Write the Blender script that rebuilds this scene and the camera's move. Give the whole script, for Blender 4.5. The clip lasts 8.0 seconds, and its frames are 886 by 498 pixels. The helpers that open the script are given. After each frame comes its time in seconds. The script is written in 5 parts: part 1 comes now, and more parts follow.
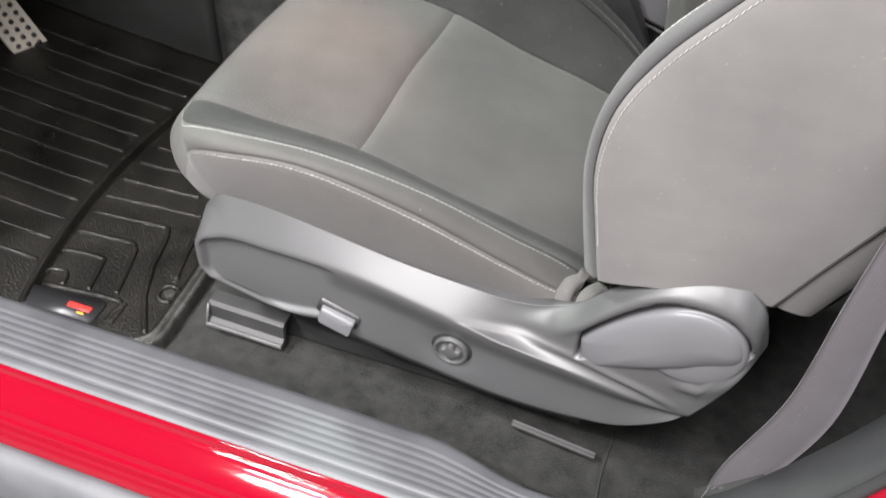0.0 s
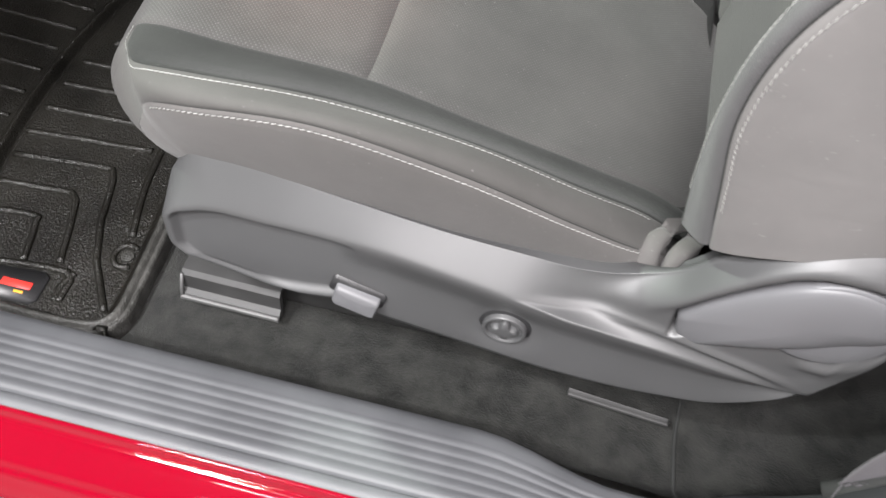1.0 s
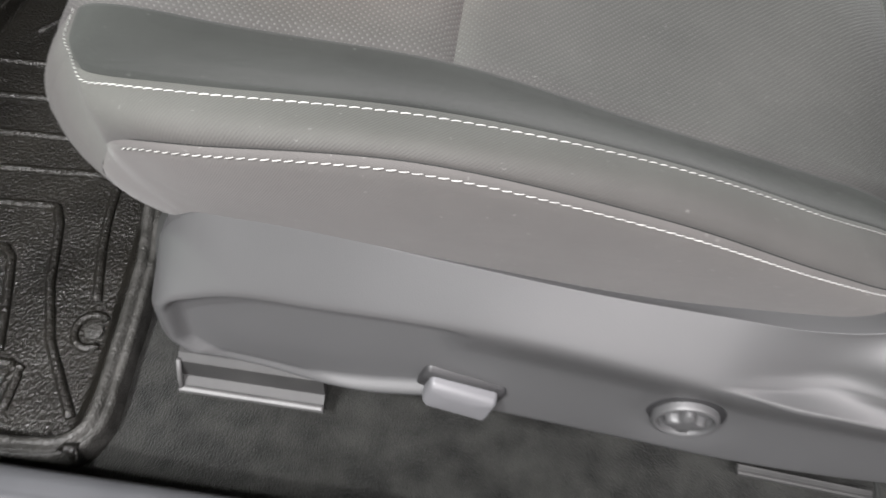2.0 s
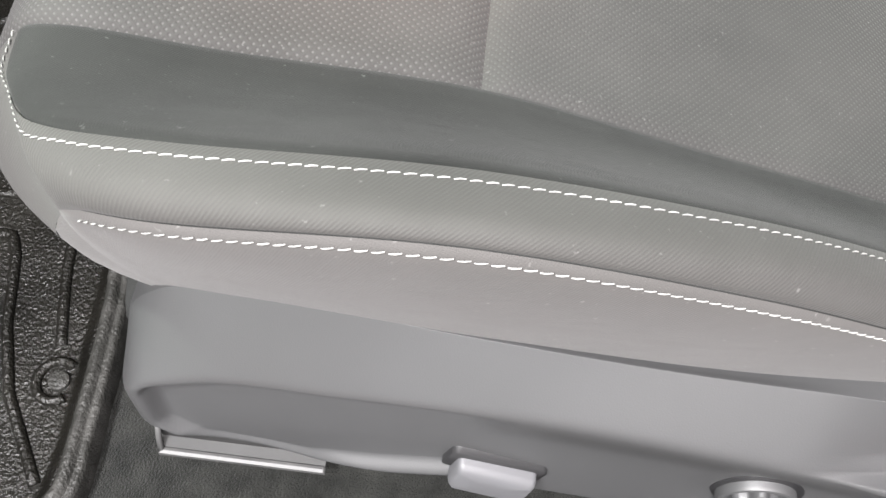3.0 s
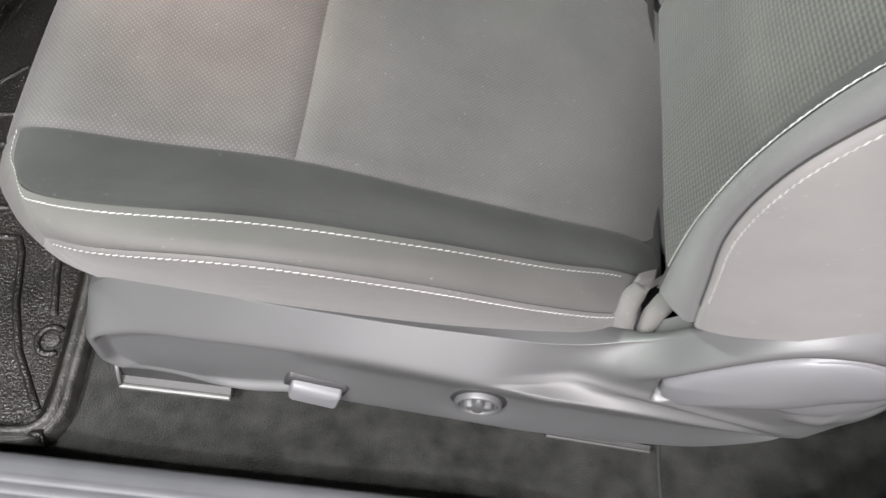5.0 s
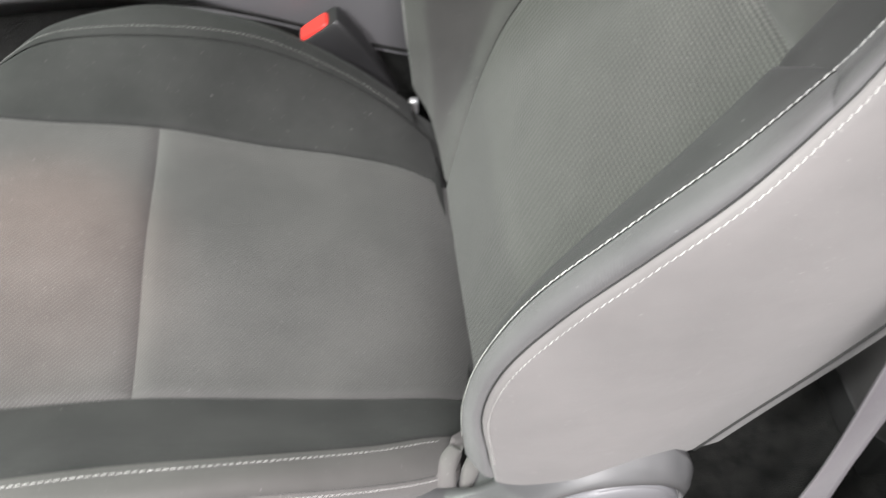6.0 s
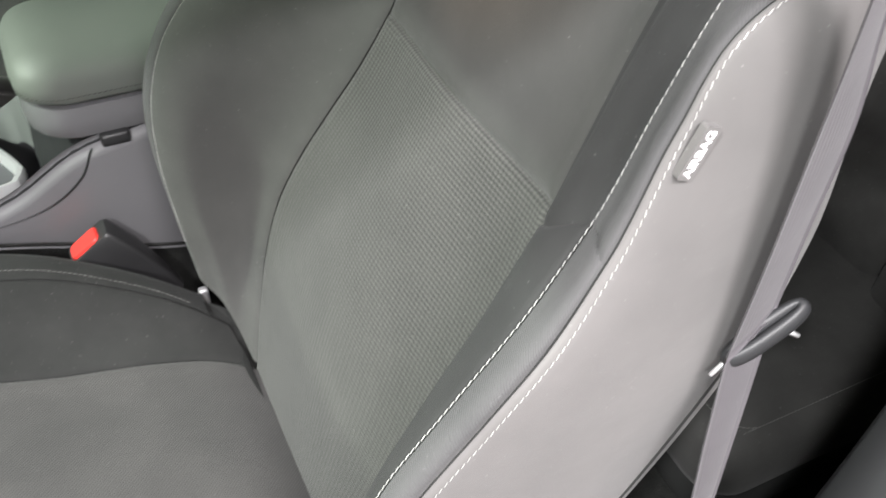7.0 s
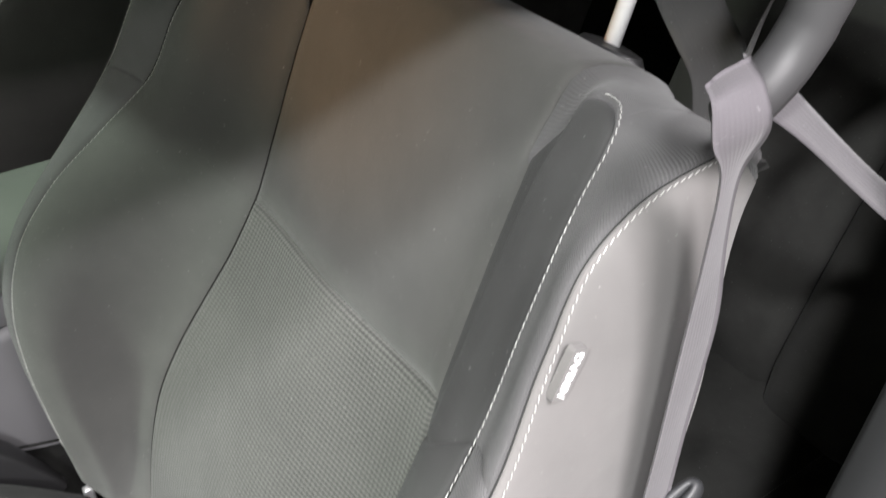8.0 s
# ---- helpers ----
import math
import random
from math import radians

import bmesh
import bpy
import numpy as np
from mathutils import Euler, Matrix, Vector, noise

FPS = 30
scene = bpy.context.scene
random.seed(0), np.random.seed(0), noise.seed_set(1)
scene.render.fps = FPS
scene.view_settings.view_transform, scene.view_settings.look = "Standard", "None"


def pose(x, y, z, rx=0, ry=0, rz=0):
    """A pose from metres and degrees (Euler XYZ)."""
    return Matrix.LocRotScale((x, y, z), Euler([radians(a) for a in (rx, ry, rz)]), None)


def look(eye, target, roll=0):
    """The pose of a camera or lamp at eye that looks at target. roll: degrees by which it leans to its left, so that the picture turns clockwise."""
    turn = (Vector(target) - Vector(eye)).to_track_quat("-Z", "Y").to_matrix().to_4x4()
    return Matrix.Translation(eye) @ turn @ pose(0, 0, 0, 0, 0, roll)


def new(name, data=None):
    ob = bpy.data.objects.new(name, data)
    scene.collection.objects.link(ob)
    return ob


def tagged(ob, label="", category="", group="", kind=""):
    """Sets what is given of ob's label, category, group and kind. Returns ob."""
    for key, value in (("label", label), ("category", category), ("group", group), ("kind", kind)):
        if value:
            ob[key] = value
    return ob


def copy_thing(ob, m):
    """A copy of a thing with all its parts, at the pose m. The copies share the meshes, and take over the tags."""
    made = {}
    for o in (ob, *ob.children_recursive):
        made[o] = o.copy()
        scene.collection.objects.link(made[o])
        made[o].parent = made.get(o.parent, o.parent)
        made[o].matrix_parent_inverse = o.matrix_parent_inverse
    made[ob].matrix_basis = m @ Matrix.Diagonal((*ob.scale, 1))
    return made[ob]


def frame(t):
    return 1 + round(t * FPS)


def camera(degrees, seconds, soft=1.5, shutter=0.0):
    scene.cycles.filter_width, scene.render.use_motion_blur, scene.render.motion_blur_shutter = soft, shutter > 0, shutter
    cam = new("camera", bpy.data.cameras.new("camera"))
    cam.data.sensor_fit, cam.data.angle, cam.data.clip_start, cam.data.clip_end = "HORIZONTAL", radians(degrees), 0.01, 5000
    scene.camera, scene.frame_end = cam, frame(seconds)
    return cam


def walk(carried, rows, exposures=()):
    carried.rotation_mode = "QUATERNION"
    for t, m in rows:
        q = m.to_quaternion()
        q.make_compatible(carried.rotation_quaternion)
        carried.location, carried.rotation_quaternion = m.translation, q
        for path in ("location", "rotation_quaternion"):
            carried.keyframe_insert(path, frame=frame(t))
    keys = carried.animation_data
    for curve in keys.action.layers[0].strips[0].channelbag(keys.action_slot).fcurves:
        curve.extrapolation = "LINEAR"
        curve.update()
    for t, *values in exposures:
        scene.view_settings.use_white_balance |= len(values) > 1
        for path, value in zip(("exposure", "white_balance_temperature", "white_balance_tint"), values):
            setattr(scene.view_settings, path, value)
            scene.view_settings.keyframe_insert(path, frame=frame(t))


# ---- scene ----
cam = camera(52.31, 8.0, 1.5, 0.3)
PATH = [
    (0.0, (0.0756, -0.8800, 1.2192), (-0.1413, -0.1943, 0.5243), 3.10),
    (0.5, (-0.0067, -0.8015, 1.1722), (-0.1530, -0.1845, 0.3990), 5.11),
    (1.0, (-0.0822, -0.6982, 1.1308), (-0.1879, -0.1124, 0.3273), 4.58),
    (1.5, (-0.1814, -0.6052, 1.0651), (-0.2520, -0.0399, 0.2432), 4.33),
    (2.0, (-0.2286, -0.5098, 0.9518), (-0.2691, 0.0429, 0.1194), 4.16),
    (2.2, (-0.2446, -0.4638, 0.9079), (-0.2784, 0.0870, 0.0740), 4.13),
    (3.3, (-0.2617, -0.4302, 0.9057), (-0.2679, 0.0869, 0.0498), 5.99),
    (3.5, (-0.2519, -0.4430, 0.9239), (-0.2607, 0.0715, 0.0665), 5.85),
    (4.0, (-0.2281, -0.4747, 0.9832), (-0.2356, 0.0271, 0.1183), 5.94),
    (4.2, (-0.2142, -0.4779, 1.0192), (-0.2187, 0.0070, 0.1446), 5.91),
    (5.3, (-0.1056, -0.5601, 1.2085), (-0.1216, -0.0358, 0.3572), 4.53),
    (5.5, (-0.0947, -0.5562, 1.2427), (-0.1029, -0.0141, 0.4024), 4.39),
    (6.0, (-0.0599, -0.5520, 1.2849), (0.0364, 0.0564, 0.4971), 2.90),
    (6.5, (-0.0694, -0.5439, 1.3163), (0.1589, 0.0924, 0.5795), 2.84),
    (7.0, (-0.0687, -0.5323, 1.3325), (0.2675, 0.1064, 0.6403), 2.56),
    (7.5, (-0.0572, -0.5196, 1.3532), (0.3579, 0.1179, 0.7040), 3.15),
    (8.0, (-0.0280, -0.4936, 1.3766), (0.4347, 0.1528, 0.7699), 1.24),
]
# ---- path end
EXPOSURES = [(0.0, 0.95), (0.5, 0.89), (1.0, 0.79), (1.5, 0.63), (2.0, 0.70), (3.5, 1.07), (4.0, 1.10), (5.5, 0.95), (6.5, 0.98), (7.5, 1.0), (8.0, 1.04)]
walk(cam, [(t, look(eye, target, roll)) for t, eye, target, roll in PATH], EXPOSURES)

# ---- light: a closed garage, lamps beside the open door, added fill lamps in front ----
world = bpy.data.worlds.new("garage_air")
scene.world = world
world.use_nodes = True
world.node_tree.nodes["Background"].inputs["Color"].default_value = (0.75, 0.85, 0.95, 1)
world.node_tree.nodes["Background"].inputs["Strength"].default_value = 0.010


def key_or_fill_lamp(x, y, z, sx, sy, watts, turn=0.0, colour=(1.0, 0.99, 1.0)):
    data = bpy.data.lights.new("key_or_fill_lamp", "AREA")
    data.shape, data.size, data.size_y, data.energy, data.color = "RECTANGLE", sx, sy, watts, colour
    ob = new("key_or_fill_lamp", data)
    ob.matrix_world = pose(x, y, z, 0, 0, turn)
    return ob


key_or_fill_lamp(-1.10, -1.20, 2.60, 0.30, 0.10, 46)
key_or_fill_lamp(-1.00, -1.65, 2.60, 0.30, 0.10, 50)
key_or_fill_lamp(0.25, -2.40, 2.60, 2.80, 0.14, 30, 0.0, (1.0, 0.95, 0.97))
# unseen lamp, added to brighten the rear end of the side shield
key_or_fill_lamp(1.75, -1.60, 2.60, 0.80, 0.20, 26, 0.0, (1.0, 0.95, 0.97))
key_or_fill_lamp(0.00, -1.50, 2.60, 0.70, 0.50, 54, 0.0, (1.0, 0.95, 0.97))
# unseen fill lamps ahead of the car, added to lift cabin and backrest
key_or_fill_lamp(-2.40, 0.80, 2.60, 0.16, 0.16, 97, 0.0, (0.86, 1.0, 0.86))
key_or_fill_lamp(-4.60, 0.80, 2.60, 0.24, 0.24, 136, 0.0, (0.90, 1.0, 0.82))


def reading_lamp(aim, watts, cone, colour):
    data = bpy.data.lights.new("reading_lamp", "SPOT")
    data.energy, data.color, data.spot_size, data.spot_blend, data.shadow_soft_size = watts, colour, radians(cone), 1.0, 0.02
    ob = new("reading_lamp", data)
    ob.matrix_world = look((-0.42, 0.40, 1.395), aim)
    return ob


reading_lamp((0.285, 0.060, 1.085), 15.0, 21, (1.0, 0.50, 0.20))
reading_lamp((-0.35, -0.01, 0.62), 22.0, 19, (1.0, 0.48, 0.34))


# ---- materials ----
def nodes_of(name):
    mat = bpy.data.materials.new(name)
    mat.use_nodes = True
    nt = mat.node_tree
    bsdf = nt.nodes["Principled BSDF"]
    return mat, nt, bsdf


def link(nt, a, ao, b, bi):
    nt.links.new(a.outputs[ao], b.inputs[bi])


def add(nt, kind, **values):
    node = nt.nodes.new(kind)
    for key, value in values.items():
        node.inputs[key.replace("_", " ")].default_value = value
    return node


def coords(nt, uv=False, scale=(1, 1, 1), turn=0.0):
    tc = nt.nodes.new("ShaderNodeTexCoord")
    mp = nt.nodes.new("ShaderNodeMapping")
    mp.inputs["Scale"].default_value = scale
    mp.inputs["Rotation"].default_value = (0, 0, radians(turn))
    link(nt, tc, "UV" if uv else "Object", mp, "Vector")
    return mp


def ramp(nt, source, out, lo, hi, a=0.3, b=0.7):
    r = nt.nodes.new("ShaderNodeValToRGB")
    r.color_ramp.elements[0].position, r.color_ramp.elements[1].position = a, b
    r.color_ramp.elements[0].color, r.color_ramp.elements[1].color = (*lo, 1), (*hi, 1)
    link(nt, source, out, r, "Fac")
    return r


def bump(nt, bsdf, source, out, strength, distance, before=None):
    b = nt.nodes.new("ShaderNodeBump")
    b.inputs["Strength"].default_value, b.inputs["Distance"].default_value = strength, distance
    link(nt, source, out, b, "Height")
    if before:
        link(nt, before, "Normal", b, "Normal")
    link(nt, b, "Normal", bsdf, "Normal")
    return b


def mottled(name, lo, hi, rough, scale=6.0, grain=900.0, relief=0.25, depth=0.0004, metal=0.0, sheen=0.0, spec=0.5, rough_var=0.08):
    """A surface with large soft patches and a fine grain."""
    mat, nt, bsdf = nodes_of(name)
    mp = coords(nt)
    big = add(nt, "ShaderNodeTexNoise", Scale=scale, Detail=4.0)
    link(nt, mp, "Vector", big, "Vector")
    r = ramp(nt, big, "Fac", lo, hi)
    link(nt, r, "Color", bsdf, "Base Color")
    fine = add(nt, "ShaderNodeTexNoise", Scale=grain, Detail=3.0)
    link(nt, mp, "Vector", fine, "Vector")
    bump(nt, bsdf, fine, "Fac", relief, depth)
    mr = add(nt, "ShaderNodeMapRange", To_Min=rough - rough_var, To_Max=rough + rough_var)
    link(nt, big, "Fac", mr, "Value")
    link(nt, mr, "Result", bsdf, "Roughness")
    bsdf.inputs["Metallic"].default_value = metal
    bsdf.inputs["Sheen Weight"].default_value = sheen
    bsdf.inputs["Specular IOR Level"].default_value = spec
    return mat


def woven(name, lo, hi, pitch, kind, sheen=0.10, rough=0.85, relief=0.6, fleck=(0.0, 0.0, 0.0)):
    """Upholstery cloth on metre UVs: 'dots' (open mesh), 'ribs' or 'cords' (corded), 'diagonal' (ribbed twill) or 'twill' (flat)."""
    mat, nt, bsdf = nodes_of(name)
    mp = coords(nt, True)
    wear = add(nt, "ShaderNodeTexNoise", Scale=9.0, Detail=5.0, Roughness=0.6)
    link(nt, coords(nt), "Vector", wear, "Vector")
    base = ramp(nt, wear, "Fac", lo, hi)
    k = 1.0 / pitch

    def wave(turn, scale):
        m = coords(nt, True, (1, 1, 1), turn)
        w = add(nt, "ShaderNodeTexWave", Scale=0.314159 * scale, Distortion=0.0)
        w.wave_profile = "SIN"
        link(nt, m, "Vector", w, "Vector")
        return w

    if kind == "dots":
        a, b = wave(45, k), wave(-45, k)
    elif kind == "ribs":
        a, b = wave(0, k), wave(90, k * 0.8)
    elif kind == "diagonal":
        a, b = wave(35, k), wave(35, k)
    elif kind == "cords":
        a, b = wave(90, k), wave(0, k * 1.5)
    else:
        a, b = wave(35, k), wave(-70, k * 1.3)
    mix = add(nt, "ShaderNodeMath")
    mix.operation = "MULTIPLY" if kind == "dots" else "ADD"
    link(nt, a, "Fac", mix, 0)
    if kind in ("ribs", "cords"):
        half = add(nt, "ShaderNodeMath")
        half.operation = "MULTIPLY"
        half.inputs[1].default_value = 0.5
        link(nt, b, "Fac", half, 0)
        link(nt, half, "Value", mix, 1)
    else:
        link(nt, b, "Fac", mix, 1)
    fuzz = add(nt, "ShaderNodeTexNoise", Scale=1500.0, Detail=2.0)
    link(nt, coords(nt), "Vector", fuzz, "Vector")
    folds = add(nt, "ShaderNodeTexNoise", Scale=7.0, Detail=1.0)
    link(nt, coords(nt), "Vector", folds, "Vector")
    b0 = bump(nt, bsdf, folds, "Fac", 0.10, 0.02)
    creases = add(nt, "ShaderNodeTexNoise", Scale=34.0, Detail=2.0, Distortion=0.6)
    link(nt, coords(nt, False, (0.55, 1, 1)), "Vector", creases, "Vector")
    b0 = bump(nt, bsdf, creases, "Fac", 0.10, 0.006, b0)
    b1 = bump(nt, bsdf, fuzz, "Fac", 0.3, 0.0004, b0)
    bump(nt, bsdf, mix, "Value", relief, pitch * 0.25, b1)
    tint = nt.nodes.new("ShaderNodeMix")
    tint.data_type, tint.blend_type = "RGBA", "ADD"
    link(nt, base, "Color", tint, 6)
    tint.inputs[7].default_value = (*fleck, 1)
    mr = add(nt, "ShaderNodeMapRange", From_Min=0.5, From_Max=1.0)
    link(nt, mix, "Value", mr, "Value")
    link(nt, mr, "Result", tint, 0)
    specks = add(nt, "ShaderNodeTexNoise", Scale=310.0, Detail=2.0)
    link(nt, coords(nt), "Vector", specks, "Vector")
    lint = ramp(nt, specks, "Fac", (0.0, 0.0, 0.0), (0.07, 0.07, 0.068), 0.70, 0.80)
    dusty = nt.nodes.new("ShaderNodeMix")
    dusty.data_type, dusty.blend_type = "RGBA", "ADD"
    dusty.inputs[0].default_value = 1.0
    link(nt, tint, 2, dusty, 6)
    link(nt, lint, "Color", dusty, 7)
    link(nt, dusty, 2, bsdf, "Base Color")
    bsdf.inputs["Roughness"].default_value = rough
    bsdf.inputs["Sheen Weight"].default_value = sheen
    bsdf.inputs["Sheen Roughness"].default_value = 0.5
    bsdf.inputs["Specular IOR Level"].default_value = 0.25
    return mat


CLOTH_MESH = woven("open_mesh_cloth", (0.045, 0.0435, 0.042), (0.065, 0.063, 0.061), 0.0030, "dots", fleck=(0.045, 0.045, 0.044), relief=0.4)
CLOTH_FINE = woven("fine_mesh_cloth", (0.047, 0.0465, 0.045), (0.066, 0.0645, 0.062), 0.0026, "dots", fleck=(0.033, 0.033, 0.032), relief=0.45)
CLOTH_RIB = woven("corded_cloth", (0.032, 0.032, 0.0307), (0.047, 0.0465, 0.0445), 0.0042, "ribs", fleck=(0.04, 0.04, 0.037))
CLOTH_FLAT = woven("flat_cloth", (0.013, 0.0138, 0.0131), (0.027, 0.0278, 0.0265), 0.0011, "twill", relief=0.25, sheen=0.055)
# for the near backrest bolster: cloth of the far one with its shade painted in
CLOTH_BOLSTER_SHADED = woven("shaded_bolster_cloth", (0.021, 0.0216, 0.0213), (0.034, 0.0348, 0.0340), 0.0011, "twill", relief=0.25, sheen=0.05)
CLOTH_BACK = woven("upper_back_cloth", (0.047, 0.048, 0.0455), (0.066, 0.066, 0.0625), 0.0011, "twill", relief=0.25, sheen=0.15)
CLOTH_DARK = woven("rear_seat_cloth", (0.033, 0.033, 0.0315), (0.058, 0.058, 0.055), 0.0016, "twill", relief=0.3, sheen=0.05)
CLOTH_TWILL = woven("twill_cloth", (0.056, 0.056, 0.057), (0.082, 0.081, 0.082), 0.0018, "diagonal", relief=0.4, fleck=(0.005, 0.005, 0.005))
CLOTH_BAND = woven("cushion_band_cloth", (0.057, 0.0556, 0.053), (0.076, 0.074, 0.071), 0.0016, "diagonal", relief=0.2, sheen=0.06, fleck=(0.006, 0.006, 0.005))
# one side cloth, painted dimmer on the cushion and lighter on the lit backrest
CLOTH_SIDE_DIM = woven("dim_side_cloth", (0.080, 0.077, 0.074), (0.104, 0.0995, 0.096), 0.0011, "twill", relief=0.2)
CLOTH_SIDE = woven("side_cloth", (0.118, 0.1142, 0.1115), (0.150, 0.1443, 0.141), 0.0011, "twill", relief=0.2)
PLASTIC = mottled("grained_grey_plastic", (0.052, 0.0528, 0.0535), (0.066, 0.067, 0.0685), 0.50, 5, 1400, 0.3, 0.0003, spec=0.9)
PLASTIC_LIGHT = mottled("smooth_grey_plastic", (0.105, 0.106, 0.111), (0.125, 0.126, 0.132), 0.46, 5, 1600, 0.15, 0.0002, spec=0.5)
PLASTIC_BLACK = mottled("black_plastic", (0.018, 0.018, 0.019), (0.028, 0.028, 0.029), 0.38, 6, 1500, 0.2, 0.0003)
SCUFF = mottled("ribbed_scuff_plate_plastic", (0.066, 0.068, 0.073), (0.094, 0.097, 0.103), 0.52, 14, 1300, 0.4, 0.0004, spec=0.5)
STEEL = mottled("painted_rail_steel", (0.030, 0.030, 0.030), (0.050, 0.050, 0.049), 0.52, 20, 600, 0.2, 0.0003, metal=0.0, spec=0.35)
# paler than the rail steel: the glint along the lip is painted in
RAIL_LIP = mottled("glint_rail_lip", (0.07, 0.07, 0.07), (0.12, 0.12, 0.118), 0.45, 40, 600, 0.2, 0.0003)
CHROME = mottled("satin_chrome", (0.74, 0.75, 0.76), (0.80, 0.80, 0.80), 0.34, 6, 900, 0.05, 0.0001, metal=0.6)
POST = mottled("polished_post_chrome", (0.88, 0.89, 0.90), (0.93, 0.93, 0.93), 0.25, 6, 900, 0.05, 0.0001, metal=0.25)
CARPET = mottled("charcoal_carpet", (0.007, 0.0075, 0.0066), (0.029, 0.030, 0.027), 0.97, 42, 700, 1.0, 0.004, sheen=0.08, spec=0.1)
RUBBER = mottled("black_moulded_mat", (0.004, 0.0038, 0.0032), (0.013, 0.0122, 0.010), 0.30, 12, 420, 1.0, 0.0018, spec=0.5)
RUBBER_WORN = mottled("worn_mat_rim", (0.020, 0.020, 0.018), (0.062, 0.061, 0.057), 0.42, 60, 420, 1.0, 0.0014, spec=0.4)
CONSOLE = mottled("console_grey_plastic", (0.115, 0.114, 0.120), (0.145, 0.144, 0.150), 0.52, 5, 1400, 0.3, 0.0003, spec=0.5)
ARM_GREY = mottled("guide_arm_plastic", (0.027, 0.027, 0.028), (0.037, 0.037, 0.038), 0.55, 5, 1300, 0.3, 0.0003, spec=0.4)
TRIM = mottled("dark_trim_plastic", (0.018, 0.0188, 0.020), (0.029, 0.030, 0.032), 0.5, 5, 1300, 0.3, 0.0003)
WEB = woven("grey_belt_webbing", (0.064, 0.059, 0.065), (0.086, 0.080, 0.087), 0.0031, "cords", sheen=0.12, relief=0.12)
THREAD = mottled("pale_thread", (0.31, 0.31, 0.30), (0.44, 0.44, 0.42), 0.7, 60, 1500, 0.3, 0.0002)
THREAD_GREY = mottled("grey_thread", (0.14, 0.14, 0.135), (0.19, 0.19, 0.18), 0.7, 60, 1500, 0.3, 0.0002)
PEDAL = mottled("worn_pedal_metal", (0.5, 0.47, 0.4), (0.64, 0.6, 0.52), 0.45, 20, 700, 0.2, 0.0003, metal=0.15)
DARK = mottled("dark_lining", (0.012, 0.013, 0.012), (0.022, 0.023, 0.022), 0.9, 8, 900, 0.5, 0.001)
RED = mottled("red_button_plastic", (0.65, 0.03, 0.025), (0.75, 0.045, 0.035), 0.4, 9, 900, 0.1, 0.0002)
WHITE = mottled("white_print", (0.8, 0.8, 0.8), (0.85, 0.85, 0.85), 0.6, 9, 900, 0.1, 0.0001)
WALL = mottled("garage_wall_paint", (0.44, 0.44, 0.43), (0.52, 0.52, 0.50), 0.8, 2, 200, 0.3, 0.001)
CONCRETE = mottled("garage_concrete", (0.12, 0.116, 0.112), (0.17, 0.165, 0.158), 0.75, 3, 120, 0.6, 0.002)

PAINT, _nt, _b = nodes_of("red_car_paint")
_b.inputs["Base Color"].default_value = (0.20, 0.0006, 0.010, 1)
_b.inputs["Roughness"].default_value = 0.5
_b.inputs["Specular IOR Level"].default_value = 0.0
_b.inputs["Coat Weight"].default_value = 1.0
_b.inputs["Coat Roughness"].default_value = 0.05
_n = add(_nt, "ShaderNodeTexNoise", Scale=60.0)
link(_nt, coords(_nt), "Vector", _n, "Vector")
bump(_nt, _b, _n, "Fac", 0.03, 0.0006)


# ---- builders ----
def spline(xs, ys, x):
    """A smooth curve through (xs, ys), ys of any shape, at x."""
    xs, ys, x = np.asarray(xs, float), np.asarray(ys, float), np.atleast_1d(np.asarray(x, float))
    d = np.diff(ys, axis=0) / np.diff(xs).reshape((-1,) + (1,) * (ys.ndim - 1))
    h = np.diff(xs).reshape((-1,) + (1,) * (ys.ndim - 1))
    m = np.concatenate([d[:1], (d[:-1] * h[1:] + d[1:] * h[:-1]) / (h[1:] + h[:-1]), d[-1:]])
    i = np.clip(np.searchsorted(xs, x) - 1, 0, len(xs) - 2)
    shape = (-1,) + (1,) * (ys.ndim - 1)
    w = (xs[i + 1] - xs[i]).reshape(shape)
    t = ((x - xs[i]) / (xs[i + 1] - xs[i])).reshape(shape)
    return (2 * t**3 - 3 * t**2 + 1) * ys[i] + (t**3 - 2 * t**2 + t) * w * m[i] + (3 * t**2 - 2 * t**3) * ys[i + 1] + (t**3 - t**2) * w * m[i + 1]


def attach(ob, parent):
    if parent is not None:
        ob.parent = parent
        ob.matrix_parent_inverse = parent.matrix_world.inverted()


def part(name, bm, mat, parent=None, label="", smooth=True, angle=None):
    me = bpy.data.meshes.new(name)
    bm.to_mesh(me)
    bm.free()
    me.materials.append(mat)
    if smooth:
        me.polygons.foreach_set("use_smooth", [True] * len(me.polygons))
        if angle:
            me.set_sharp_from_angle(angle=radians(angle))
    ob = new(name, me)
    attach(ob, parent)
    if label:
        tagged(ob, label)
    return ob


